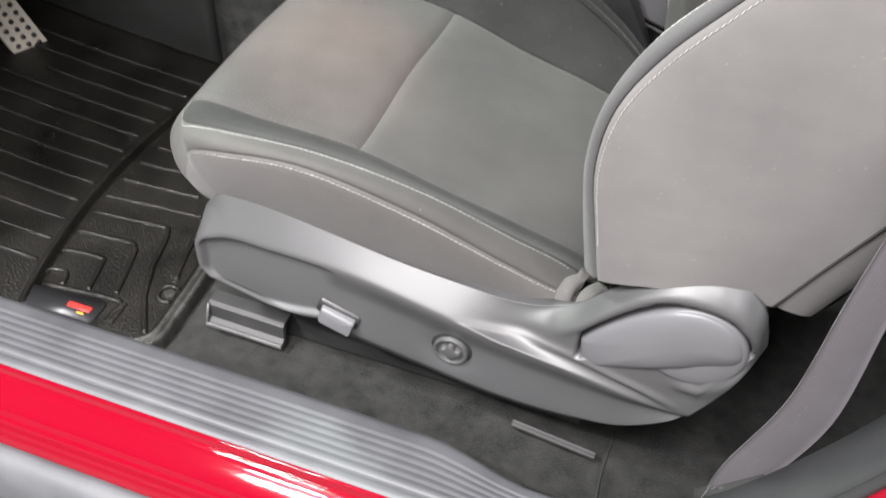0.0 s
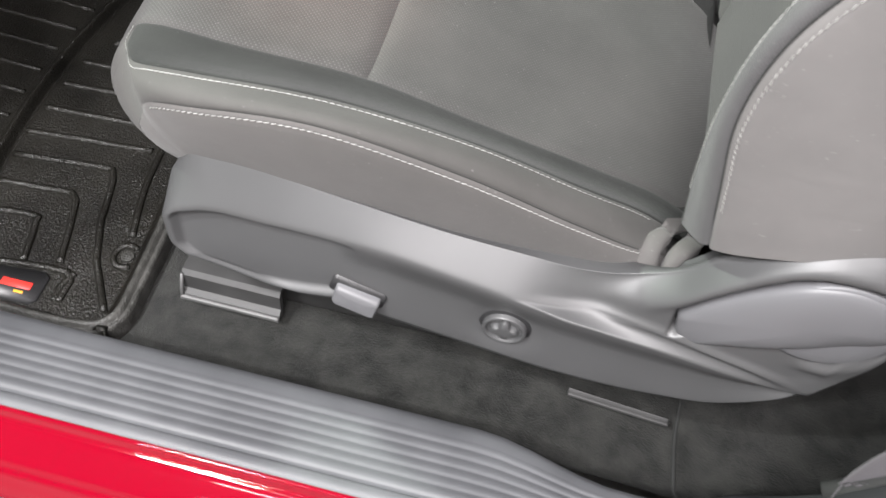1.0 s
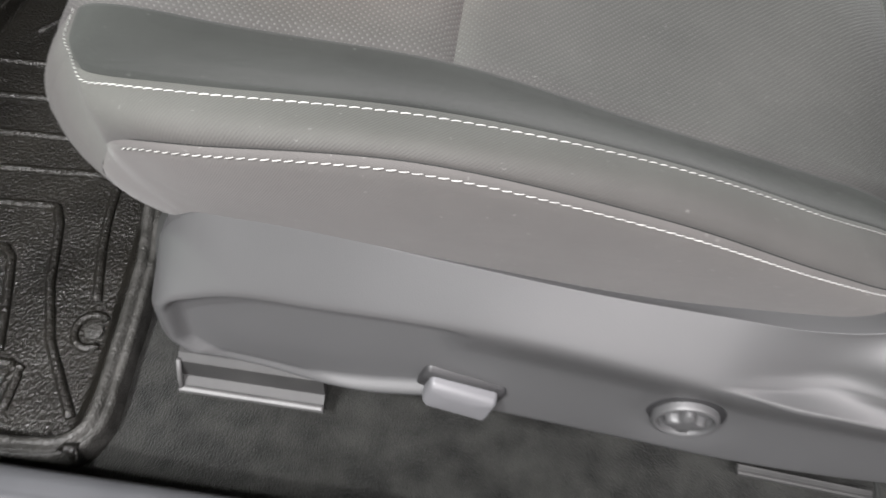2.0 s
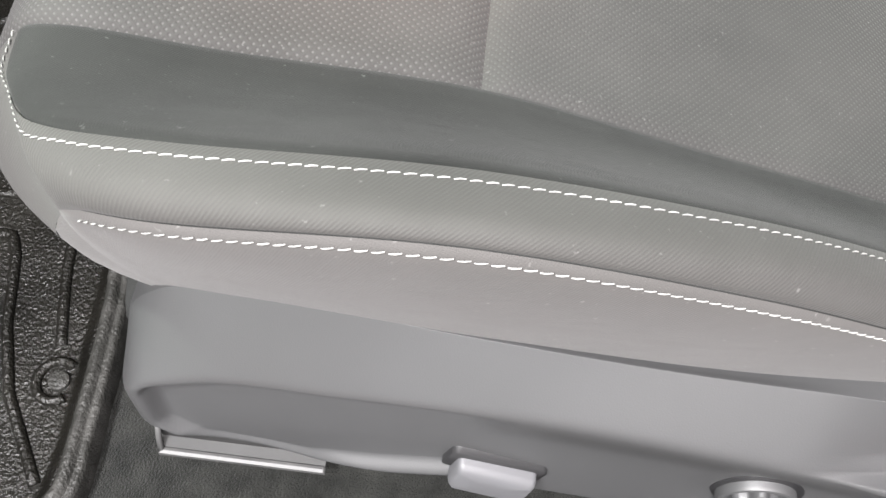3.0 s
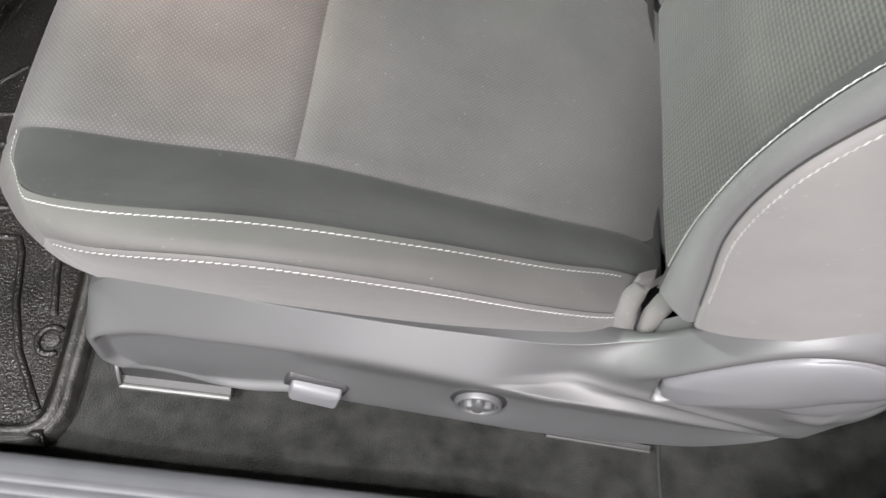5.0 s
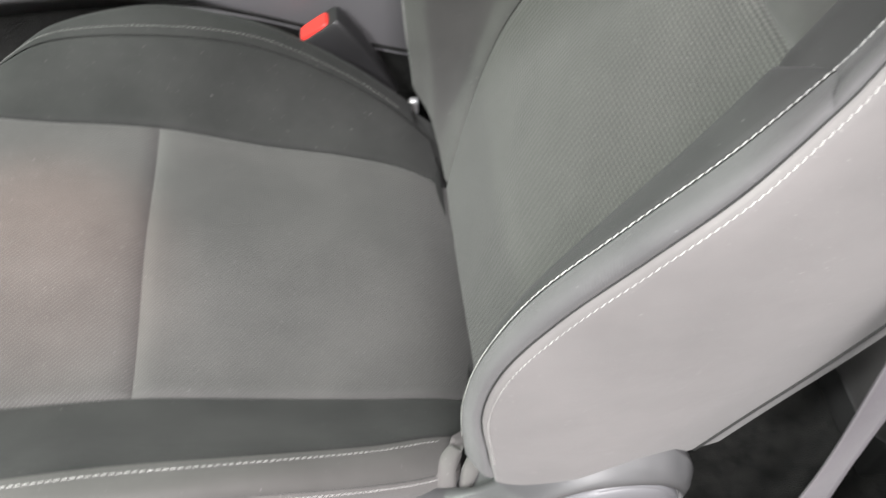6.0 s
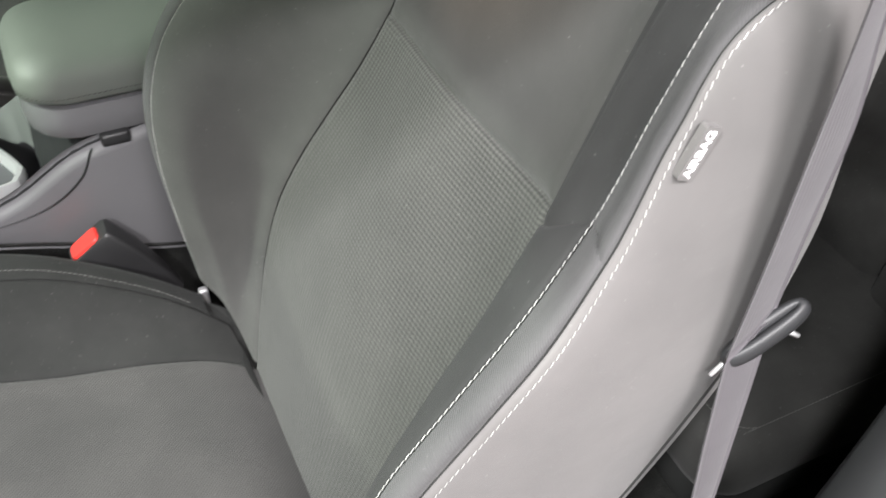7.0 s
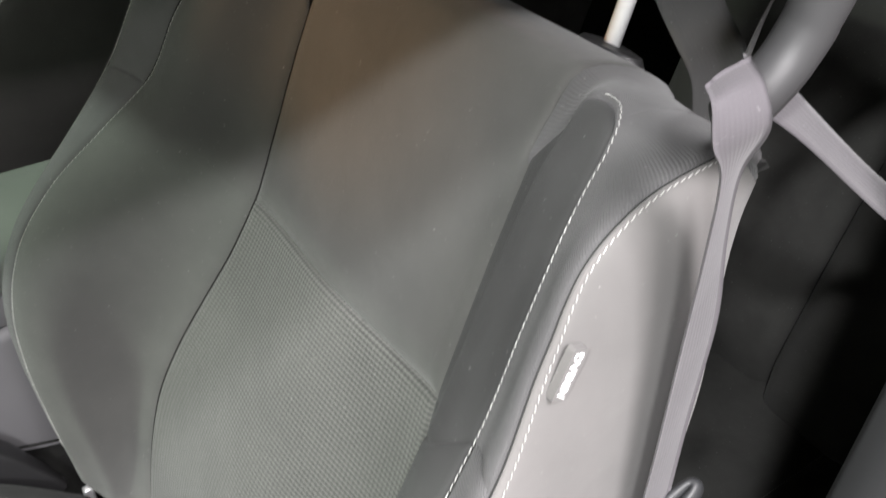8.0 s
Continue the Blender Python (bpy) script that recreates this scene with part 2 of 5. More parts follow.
def lattice(name, P, mat, parent=None, label="", flip=False, back=0.0, inward=None):
    """A smooth sheet through the grid of points P (rows, columns, 3), UVs in metres; back: depth of a turned-in rim that gives it thickness."""
    P = np.asarray(P, float)
    m, n = P.shape[:2]
    du = np.linalg.norm(np.diff(P, axis=0), axis=2).mean(1)
    dv = np.linalg.norm(np.diff(P, axis=1), axis=2).mean(0)
    U, V = np.r_[0, np.cumsum(du)], np.r_[0, np.cumsum(dv)]
    idx = np.arange(m * n).reshape(m, n)
    quads = np.stack([idx[:-1, :-1], idx[:-1, 1:], idx[1:, 1:], idx[1:, :-1]], -1).reshape(-1, 4)
    if flip:
        quads = quads[:, ::-1]
    verts = P.reshape(-1, 3)
    if back:
        N = normals(P) * (-1 if flip else 1)
        rim = np.r_[idx[0, :], idx[1:, -1], idx[-1, -2::-1], idx[-2:0:-1, 0]]
        low = verts[rim] - (N.reshape(-1, 3)[rim] if inward is None else -np.array(inward, float)) * back
        k = len(verts) + np.arange(len(rim))
        wall = np.stack([rim, k, np.roll(k, -1), np.roll(rim, -1)], -1)
        wall = wall if flip else wall[:, ::-1]
        verts, quads = np.r_[verts, low], np.r_[quads, wall[:, ::-1]]
    me = bpy.data.meshes.new(name)
    me.from_pydata([tuple(v) for v in verts], [], [tuple(int(i) for i in f) for f in quads])
    uv = me.uv_layers.new(name="UVMap")
    full = np.stack([np.repeat(U, n), np.tile(V, m)], -1)
    if back:
        full = np.r_[full, full[rim]]
    loops = np.zeros(len(me.loops), dtype=np.int32)
    me.loops.foreach_get("vertex_index", loops)
    uv.data.foreach_set("uv", full[loops].ravel())
    me.materials.append(mat)
    me.polygons.foreach_set("use_smooth", [True] * len(me.polygons))
    ob = new(name, me)
    attach(ob, parent)
    if label:
        tagged(ob, label)
    return ob


def normals(P):
    n = np.cross(np.gradient(P, axis=0), np.gradient(P, axis=1))
    return n / np.maximum(np.linalg.norm(n, axis=2, keepdims=True), 1e-9)


def bar(bm, a, b, r, sides=8, r2=None, caps=True):
    """A round bar from a to b in bm."""
    a, b = Vector(a), Vector(b)
    q = (b - a).to_track_quat("Z", "Y")
    r2 = r if r2 is None else r2
    rings = []
    for p, rad in ((a, r), (b, r2)):
        rings.append([bm.verts.new(p + q @ Vector((rad * math.cos(2 * math.pi * i / sides), rad * math.sin(2 * math.pi * i / sides), 0))) for i in range(sides)])
    for i in range(sides):
        j = (i + 1) % sides
        bm.faces.new((rings[0][i], rings[0][j], rings[1][j], rings[1][i]))
    if caps:
        bm.faces.new(rings[0][::-1])
        bm.faces.new(rings[1])


def tube(points, radius, sides=10, flat=1.0):
    """A bmesh tube along points; radius a number or one for each point."""
    bm = bmesh.new()
    pts = [Vector(p) for p in points]
    rad = [float(radius)] * len(pts) if np.isscalar(radius) else [float(r) for r in radius]
    rings = []
    for i, p in enumerate(pts):
        d = (pts[min(i + 1, len(pts) - 1)] - pts[max(i - 1, 0)]).normalized()
        side = d.cross(Vector((0, 0, 1)))
        side = side.normalized() if side.length > 1e-4 else Vector((1, 0, 0))
        up = side.cross(d)
        rings.append([bm.verts.new(p + rad[i] * (math.cos(t) * side + flat * math.sin(t) * up)) for t in [2 * math.pi * k / sides for k in range(sides)]])
    for a, b in zip(rings, rings[1:]):
        for i in range(sides):
            j = (i + 1) % sides
            bm.faces.new((a[i], a[j], b[j], b[i]))
    bm.faces.new(rings[0][::-1])
    bm.faces.new(rings[-1])
    bmesh.ops.recalc_face_normals(bm, faces=bm.faces)
    return bm


def box(x0, x1, y0, y1, z0, z1, bevel=0.0, segments=2):
    bm = bmesh.new()
    bmesh.ops.create_cube(bm, size=1.0, matrix=Matrix.LocRotScale(((x0 + x1) / 2, (y0 + y1) / 2, (z0 + z1) / 2), None, (abs(x1 - x0), abs(y1 - y0), abs(z1 - z0))))
    if bevel:
        bmesh.ops.bevel(bm, geom=bm.edges[:], offset=bevel, segments=segments, affect="EDGES", profile=0.6)
    return bm


def thread(name, line, normal, mat, parent, length=0.0042, gap=0.0011, radius=0.00040, label="pale contrast stitching", slant=0.55):
    """A row of separate stitches along line (points), lying on the cloth with the given normals."""
    line, normal = np.asarray(line, float), np.asarray(normal, float)
    d = np.r_[0, np.cumsum(np.linalg.norm(np.diff(line, axis=0), axis=1))]
    rng = random.Random(7)
    bm = bmesh.new()
    at = 0.0
    while at + length < d[-1]:
        ends = []
        for q in (at, at + length * 0.5, at + length):
            p = np.array([np.interp(q, d, line[:, i]) for i in range(3)])
            nn = np.array([np.interp(q, d, normal[:, i]) for i in range(3)])
            ends.append((p, nn / np.linalg.norm(nn)))
        (a, na), (m_, nm), (b, nb) = ends
        side = np.cross(nm, b - a)
        side = side / max(np.linalg.norm(side), 1e-9) * radius * slant * 2
        a, b = a - side, b + side
        wob = rng.uniform(0.85, 1.1)
        bar(bm, a, m_ + nm * radius * 0.5, radius * 0.7 * wob, 5, radius * wob, False)
        bar(bm, m_ + nm * radius * 0.5, b, radius * wob, 5, radius * 0.7 * wob, False)
        at += (length + gap) * rng.uniform(0.97, 1.03)
    return part(name, bm, mat, parent, label)


def seam(S, way, mat, parent, sink=0.0022, radius=0.0006):
    """The dark fold line of a sewn seam along way, a list of (u, v) on S."""
    pts = []
    for u_, v_ in way:
        g = S(np.array([u_ - 0.02, u_, u_ + 0.02]), np.array([v_ - 0.02, v_, v_ + 0.02]))
        pts.append(g[1, 1] - normals(g)[1, 1] * sink)
    return part("seam_line", tube(pts, radius, 6), mat, parent, "dark fold of a sewn seam")


def cloth_panel(name, S, u, v, mat, parent, label, sink=(1, 1, 1, 1), depth=0.0035, lip=0.006, fade=None):
    """A panel of a padded cover: the part of surface S(u, v) between u and v, its sewn edges pulled in. sink: for the edges u0, u1, v0, v1; fade: the u between which the long seams begin."""
    def samples(a, b, n, s0, s1, size):
        e = min(lip / size, 0.25) * (b - a)
        core = np.linspace(a + (e if s0 else 0), b - (e if s1 else 0), n)
        pre = [a, a + 0.35 * e] if s0 else []
        post = [b - 0.35 * e, b] if s1 else []
        return np.r_[pre, core, post]

    rough_grid = S(np.linspace(*u, 9), np.linspace(*v, 9))
    su = np.linalg.norm(np.diff(rough_grid, axis=0), axis=2).sum(0).mean()
    sv = np.linalg.norm(np.diff(rough_grid, axis=1), axis=2).sum(1).mean()
    us = samples(*u, max(4, int(su / 0.008)), sink[0], sink[1], su)
    vs = samples(*v, max(4, int(sv / 0.008)), sink[2], sink[3], sv)
    P = S(us, vs)
    N = normals(P)
    k = np.zeros(P.shape[:2])
    for flag, sl in ((sink[0], np.s_[0, :]), (sink[1], np.s_[-1, :]), (sink[2], np.s_[:, 0]), (sink[3], np.s_[:, -1])):
        if flag:
            k[sl] = np.maximum(k[sl], flag)
    for flag, sl in ((sink[0], np.s_[1, :]), (sink[1], np.s_[-2, :]), (sink[2], np.s_[:, 1]), (sink[3], np.s_[:, -2])):
        if flag:
            k[sl] = np.maximum(k[sl], 0.35 * flag)
    if fade:
        k = k * np.array([smoothstep(fade[0], fade[1], u_) for u_ in us])[:, None]
    P = P - N * (k * depth)[..., None]
    return lattice(name, P, mat, parent, label)


def smoothstep(a, b, x):
    t = min(max((x - a) / (b - a), 0.0), 1.0)
    return t * t * (3 - 2 * t)


# ---- the car's sill, floor and shell ----
def swept(name, profile, x0, x1, mat, kind_label, parent=None, n=40, edge=None):
    """A strip with the cross-section profile (y, z), running along x."""
    xs = np.linspace(x0, x1, n)
    P = np.zeros((n, len(profile), 3))
    for i, x in enumerate(xs):
        for j, (y, z) in enumerate(profile):
            P[i, j] = (x, y, z) if edge is None else edge(x, y, z, j)
    return lattice(name, P, mat, parent, kind_label)


def plate_edge(x, y, z, j):
    k = min(max((x + 0.10) / 0.13, 0.0), 1.0)
    k = k * k * (3 - 2 * k)
    inner = -0.340 - 0.026 * k
    t = (y + 0.425) / (0.425 - 0.340)
    return (x, -0.425 + t * (inner + 0.425), z) if y > -0.424 else (x, y, z)


def rib_profile():
    out = [(-0.4385, 0.395), (-0.4385, 0.4045), (-0.4365, 0.4075), (-0.4262, 0.4080), (-0.4252, 0.4072), (-0.4249, 0.4000), (-0.4238, 0.3990), (-0.4232, 0.4070)]
    y = -0.421
    for i in range(6):
        base = 0.4080 - 0.0012 * i
        out += [(y, base), (y + 0.0018, base + 0.0008), (y + 0.0062, base + 0.0007), (y + 0.0080, base - 0.0004), (y + 0.0095, base - 0.0007)]
        y += 0.0100
    out += [(-0.3605, 0.4010), (-0.3545, 0.3995), (-0.3460, 0.3950), (-0.3415, 0.3860), (-0.3400, 0.3700), (-0.3400, 0.3000)]
    return out


plate = swept("sill_scuff_plate", rib_profile(), -1.3, 0.088, SCUFF, "ribbed dark grey plastic scuff plate along the door sill", None, 60, plate_edge)
tagged(plate, category="trim", kind="structure")
SILL = [(-0.4370, 0.4060), (-0.4388, 0.4072), (-0.4408, 0.4062), (-0.4420, 0.4030), (-0.4430, 0.3995), (-0.4440, 0.3975), (-0.4455, 0.3968), (-0.4470, 0.3968), (-0.4485, 0.3956)]
SILL += [(-0.4500 - 0.0235 * k / 6, 0.3944 - 0.0126 * k / 6 + 0.0004 * math.sin(math.pi * k / 6)) for k in range(7)]
SILL += [(-0.4752, 0.3804), (-0.4770, 0.3778), (-0.4782, 0.3748), (-0.4798, 0.3733), (-0.4815, 0.3727), (-0.4830, 0.3710), (-0.4845, 0.3680), (-0.4890, 0.3605), (-0.4940, 0.3525), (-0.4965, 0.3460), (-0.5000, 0.3300), (-0.5050, 0.2000)]
rocker = swept("sill_painted", SILL, -1.5, 1.2, PAINT, "glossy red painted door sill of the car", None, 60)
tagged(rocker, category="sill", kind="structure")
skirt = swept("sill_skirt", [(-0.4950, 0.3440), (-0.4962, 0.3470), (-0.5020, 0.3472), (-0.5120, 0.3440), (-0.5220, 0.3370), (-0.5300, 0.3220), (-0.5330, 0.2900), (-0.5300, 0.1500), (-0.4800, 0.1300)], -1.5, 1.2, SCUFF, "grey plastic skirt below the red sill", None, 40)
tagged(skirt, category="trim", kind="structure")


def carpet_z(x, y):
    z = float(spline((-1.4, -0.62, -0.50, -0.43, -0.25, 0.0, 0.1, 0.3, 1.2), (0.290, 0.292, 0.300, 0.317, 0.324, 0.312, 0.302, 0.288, 0.285), [x])[0])
    z += 0.045 * max(0.0, (-0.312 - y) / 0.033) ** 2
    return z + 0.004 * noise.noise((x * 9, y * 9, 0.3)) + 0.0012 * noise.noise((x * 45, y * 45, 1.3))


xs, ys = np.linspace(-1.4, 1.2, 150), np.linspace(-0.345, 0.34, 60)
floor = lattice("floor", [[(x, y, carpet_z(x, y)) for y in ys] for x in xs], CARPET, None, "charcoal carpet on the car floor")
tagged(floor, category="carpet", kind="structure")
far_floor = lattice("floor_far", [[(x, y, carpet_z(x, 0.0) + 0.004) for y in np.linspace(0.40, 1.40, 12)] for x in xs], CARPET, None, "charcoal carpet under the passenger seat")
tagged(far_floor, category="carpet", kind="structure")

ground = lattice("ground", [[(x, y, 0.0) for y in np.linspace(-6, 6, 13)] for x in np.linspace(-6, 6, 13)], CONCRETE, None, "grey concrete garage floor")
tagged(ground, category="floor", kind="structure")
for name, pts in (
    ("wall_south", [[(-6, -5, 0), (-6, -5, 3)], [(6, -5, 0), (6, -5, 3)]]),
    ("wall_north", [[(6, 5, 0), (6, 5, 3)], [(-6, 5, 0), (-6, 5, 3)]]),
    ("wall_west", [[(-6, 5, 0), (-6, 5, 3)], [(-6, -5, 0), (-6, -5, 3)]]),
    ("wall_east", [[(6, -5, 0), (6, -5, 3)], [(6, 5, 0), (6, 5, 3)]]),
    ("ceiling", [[(-6, -5, 3), (-6, 5, 3)], [(6, -5, 3), (6, 5, 3)]]),
):
    tagged(lattice(name, pts, WALL, None, "plain painted garage " + name.split("_")[0], flip=True), category=name.split("_")[0], kind="structure")

roof = part("roof", box(-0.55, 1.6, -0.365, 1.75, 1.42, 1.46, 0.008), DARK, None, "dark headliner under the car roof")
tagged(roof, category="roof", kind="structure")
# plain boxes, mostly unseen, keep light out; the one ahead shades the footwell
for name, b in (
    ("firewall", box(-1.42, -1.38, -0.5, 1.5, 0.25, 1.1, 0.01)),
    ("far_door", box(-1.4, 1.6, 1.40, 1.46, 0.2, 1.1, 0.01)),
    ("rear_bulkhead", box(1.5, 1.6, -0.45, 1.45, 0.2, 1.2, 0.01)),
    ("dashboard", box(-1.36, -0.82, -0.42, 1.40, 0.76, 1.02, 0.06, 4)),
    ("tunnel_side", box(-1.4, -0.78, 0.36, 0.40, 0.25, 0.60, 0.015)),
):
    tagged(part(name, b, DARK, None, "plain dark box closing the cabin to light"), category="trim", kind="structure")

# ---- the driver's seat ----
seat = tagged(new("driver_seat"), "grey cloth car seat with pale contrast stitching and plastic side shield", "car seat")
seat.location = (-0.2, 0, 0.33)
bpy.context.view_layer.update()

# cushion: stations front to back, each column from the outer lower edge to the centre
CUSHION = [
    [(-0.355, -0.215, 0.500), (-0.362, -0.234, 0.522), (-0.385, -0.222, 0.520), (-0.416, -0.197, 0.516), (-0.446, -0.155, 0.510), (-0.455, 0.0, 0.500)],
    [(-0.368, -0.232, 0.515), (-0.374, -0.251, 0.552), (-0.412, -0.241, 0.554), (-0.457, -0.211, 0.556), (-0.477, -0.165, 0.550), (-0.487, 0.0, 0.545)],
    [(-0.374, -0.238, 0.520), (-0.380, -0.258, 0.567), (-0.421, -0.247, 0.579), (-0.460, -0.213, 0.590), (-0.479, -0.168, 0.586), (-0.489, 0.0, 0.580)],
    [(-0.374, -0.238, 0.525), (-0.380, -0.257, 0.577), (-0.410, -0.254, 0.606), (-0.440, -0.214, 0.626), (-0.459, -0.168, 0.618), (-0.470, 0.0, 0.614)],
    [(-0.370, -0.240, 0.530), (-0.373, -0.261, 0.587), (-0.394, -0.269, 0.635), (-0.413, -0.245, 0.650), (-0.430, -0.170, 0.630), (-0.440, 0.0, 0.630)],
    [(-0.340, -0.239, 0.530), (-0.340, -0.265, 0.591), (-0.350, -0.284, 0.657), (-0.360, -0.260, 0.668), (-0.364, -0.167, 0.622), (-0.364, 0.0, 0.631)],
    [(-0.255, -0.234, 0.510), (-0.255, -0.262, 0.572), (-0.255, -0.288, 0.669), (-0.255, -0.257, 0.669), (-0.255, -0.160, 0.608), (-0.255, 0.0, 0.614)],
    [(-0.150, -0.224, 0.480), (-0.150, -0.250, 0.540), (-0.150, -0.274, 0.634), (-0.150, -0.247, 0.645), (-0.150, -0.152, 0.574), (-0.150, 0.0, 0.584)],
    [(-0.060, -0.214, 0.460), (-0.060, -0.239, 0.517), (-0.060, -0.253, 0.583), (-0.060, -0.224, 0.595), (-0.060, -0.147, 0.547), (-0.060, 0.0, 0.557)],
    [(0.010, -0.209, 0.450), (0.010, -0.234, 0.512), (0.003, -0.230, 0.543), (0.000, -0.200, 0.552), (0.010, -0.138, 0.521), (0.010, 0.0, 0.532)],
    [(0.070, -0.190, 0.440), (0.070, -0.205, 0.490), (0.060, -0.195, 0.510), (0.060, -0.175, 0.515), (0.070, -0.128, 0.498), (0.080, 0.0, 0.503)],
]


def mirrored(table):
    half = np.array(table, float)
    other = half[:, -2::-1].copy()
    other[..., 1] *= -1
    return np.concatenate([half, other], 1)


def surface(table):
    T = mirrored(table) if not isinstance(table, np.ndarray) else table
    rows, cols = np.arange(T.shape[0]), np.arange(T.shape[1])

    def S(u, v):
        a = spline(rows, T, u)
        return np.swapaxes(spline(cols, np.swapaxes(a, 0, 1), v), 0, 1)
    return S


CT = mirrored(CUSHION)
CT[3:10, 1, 1] -= 0.004
for r_, wide_ in ((6, 0.003), (7, 0.009), (8, 0.016), (9, 0.024), (10, 0.030)):
    CT[r_, 6, 1] += wide_
    CT[r_, 7:9, 1] += wide_ * 0.9
    CT[r_, 7:9, 2] += wide_ * 0.3
CT[4:7, 7:9, 2] -= 0.010
CT[7, 7:9, 2] -= 0.006
CT[9, 4:7, 2] -= 0.003
CT[10, 3:8, 2] -= 0.026
CS = surface(CT)
cloth_panel("front_insert", CS, (0, 6), (4, 6), CLOTH_MESH, seat, "open-mesh grey cloth front of the cushion", (0, 1, 1, 1), 0.006, 0.010)
cloth_panel("rear_insert", CS, (6, 10), (4, 6), CLOTH_FINE, seat, "open-mesh grey cloth middle of the cushion", (1, 0, 1, 1), 0.006, 0.010)
for side in (0, 1):
    def V(a, b):
        return (a, b) if side == 0 else (10 - b, 10 - a)

    def front_of(v):
        k = np.clip(1 - (np.where(v > 5, 10 - v, v) - 3.12) / 0.42, 0, 1)
        return 3.22 + 0.55 * (1 - np.sqrt(1 - k**2))

    def warped(to_rear):
        def W(a, v):
            out = []
            for v_ in np.atleast_1d(v):
                f = float(front_of(v_))
                us_ = f + np.asarray(a) * (9.6 - f) if to_rear else np.asarray(a) * f
                out.append(CS(us_, np.array([v_]))[:, 0])
            return np.stack(out, 1)
        return W

    cloth_panel("bolster_top", warped(True), (0, 1), V(3.12, 4), CLOTH_FLAT, seat, "darker smooth cloth on the cushion bolster", (1, 0, 1, 1))
    cloth_panel("bolster_nose", warped(False), (0, 1), V(3.12, 4), CLOTH_BAND, seat, "", (0, 1, 0.15 if side == 0 else 1, 1 if side == 0 else 0.15))
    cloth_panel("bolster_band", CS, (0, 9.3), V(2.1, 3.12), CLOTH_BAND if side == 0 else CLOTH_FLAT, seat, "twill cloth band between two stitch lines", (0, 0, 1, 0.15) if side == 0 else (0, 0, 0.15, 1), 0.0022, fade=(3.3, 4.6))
    cloth_panel("bolster_nose", CS, (0, 3.0), V(0.4, 2.1), CLOTH_SIDE_DIM, seat, "", (0, 0, 0, 0))
    side_cloth = cloth_panel("cushion_side", CS, (3.0, 9.3), V(0.4, 2.1), CLOTH_SIDE_DIM, seat, "pale grey cloth side of the cushion", (0, 0, 0, 1) if side == 0 else (0, 0, 1, 0), 0.0022, fade=(3.3, 4.6))
    ways = (
        spline((0, 0.3, 0.6, 1.0, 2.0, 6.5), ((3.14, 3.97), (3.10, 3.60), (3.22, 3.22), (3.60, 3.03), (4.4, 3.0), (9.05, 3.0)), np.linspace(0, 6.5, 260)),
        np.stack([np.linspace(4.05, 9.05, 200), np.full(200, 2.0)], 1),
    )
    for way in ways if side == 0 else ways[:1]:
        G, N = [], []
        for u_, v_ in way:
            v_ = v_ if side == 0 else 10 - v_
            g = CS(np.array([u_ - 0.02, u_, u_ + 0.02]), np.array([v_ - 0.02, v_, v_ + 0.02]))
            G.append(g[1, 1])
            N.append(normals(g)[1, 1])
        thread("stitching", np.array(G) + 0.0002 * np.array(N), N, THREAD if side == 0 else THREAD_GREY, seat, label="pale contrast stitching" if side == 0 else "grey stitching")

seam(CS, [(u_, 2.1) for u_ in np.linspace(4.0, 9.2, 80)], DARK, seat)
seam(CS, [(u_, 3.12) for u_ in np.linspace(4.0, 9.2, 80)], DARK, seat, 0.0026)
us, vs = np.linspace(0, 10, 60), np.linspace(1, 9, 50)
G = CS(us, vs)
lattice("padding", G - normals(G) * 0.007, CLOTH_FLAT, seat, "dark padding under the cover")

# backrest: heights h along the recline and f forward of the insert plane
BO, BA, BN = np.array((0.058, 0.0, 0.522)), np.array((0.371, 0.0, 0.929)), np.array((-0.929, 0.0, 0.371))
HS = (0.160, 0.125, 0.080, 0.050, 0.020, -0.03, -0.03)
HM = (0.44, 0.46, 0.49, 0.492, 0.465, 0.43, 0.43)
HT = (0.652, 0.660, 0.670, 0.666, 0.667, 0.668, 0.668)
HH = (-0.03, 0.06, 0.14, 0.22, 0.29, 0.36, 0.43, 0.50, 0.57, 0.63, 0.68)
HB = (-0.03, 0.06, 0.14, 0.22, 0.29, 0.36, 0.43, 0.50, 0.57, 0.620, 0.648, 0.670)
COL_Y = (
    (-0.264, -0.266, -0.269, -0.272, -0.275, -0.276, -0.273, -0.260, -0.241, -0.222, -0.210),
    (-0.276, -0.281, -0.285, -0.287, -0.288, -0.288, -0.287, -0.282, -0.277, -0.270, -0.263),
    (-0.250, -0.267, -0.279, -0.287, -0.292, -0.293, -0.292, -0.284, -0.274, -0.268, -0.262, -0.256),
    (-0.215, -0.232, -0.250, -0.266, -0.270, -0.271, -0.262, -0.246, -0.238, -0.224, -0.208),
    (-0.200, -0.212, -0.230, -0.238, -0.240, -0.234, -0.220, -0.204, -0.197, -0.187, -0.176),
    (-0.158, -0.182, -0.196, -0.186, -0.170, -0.156, -0.143, -0.141, -0.141, -0.141, -0.141),
    (0.0,) * 11,
)
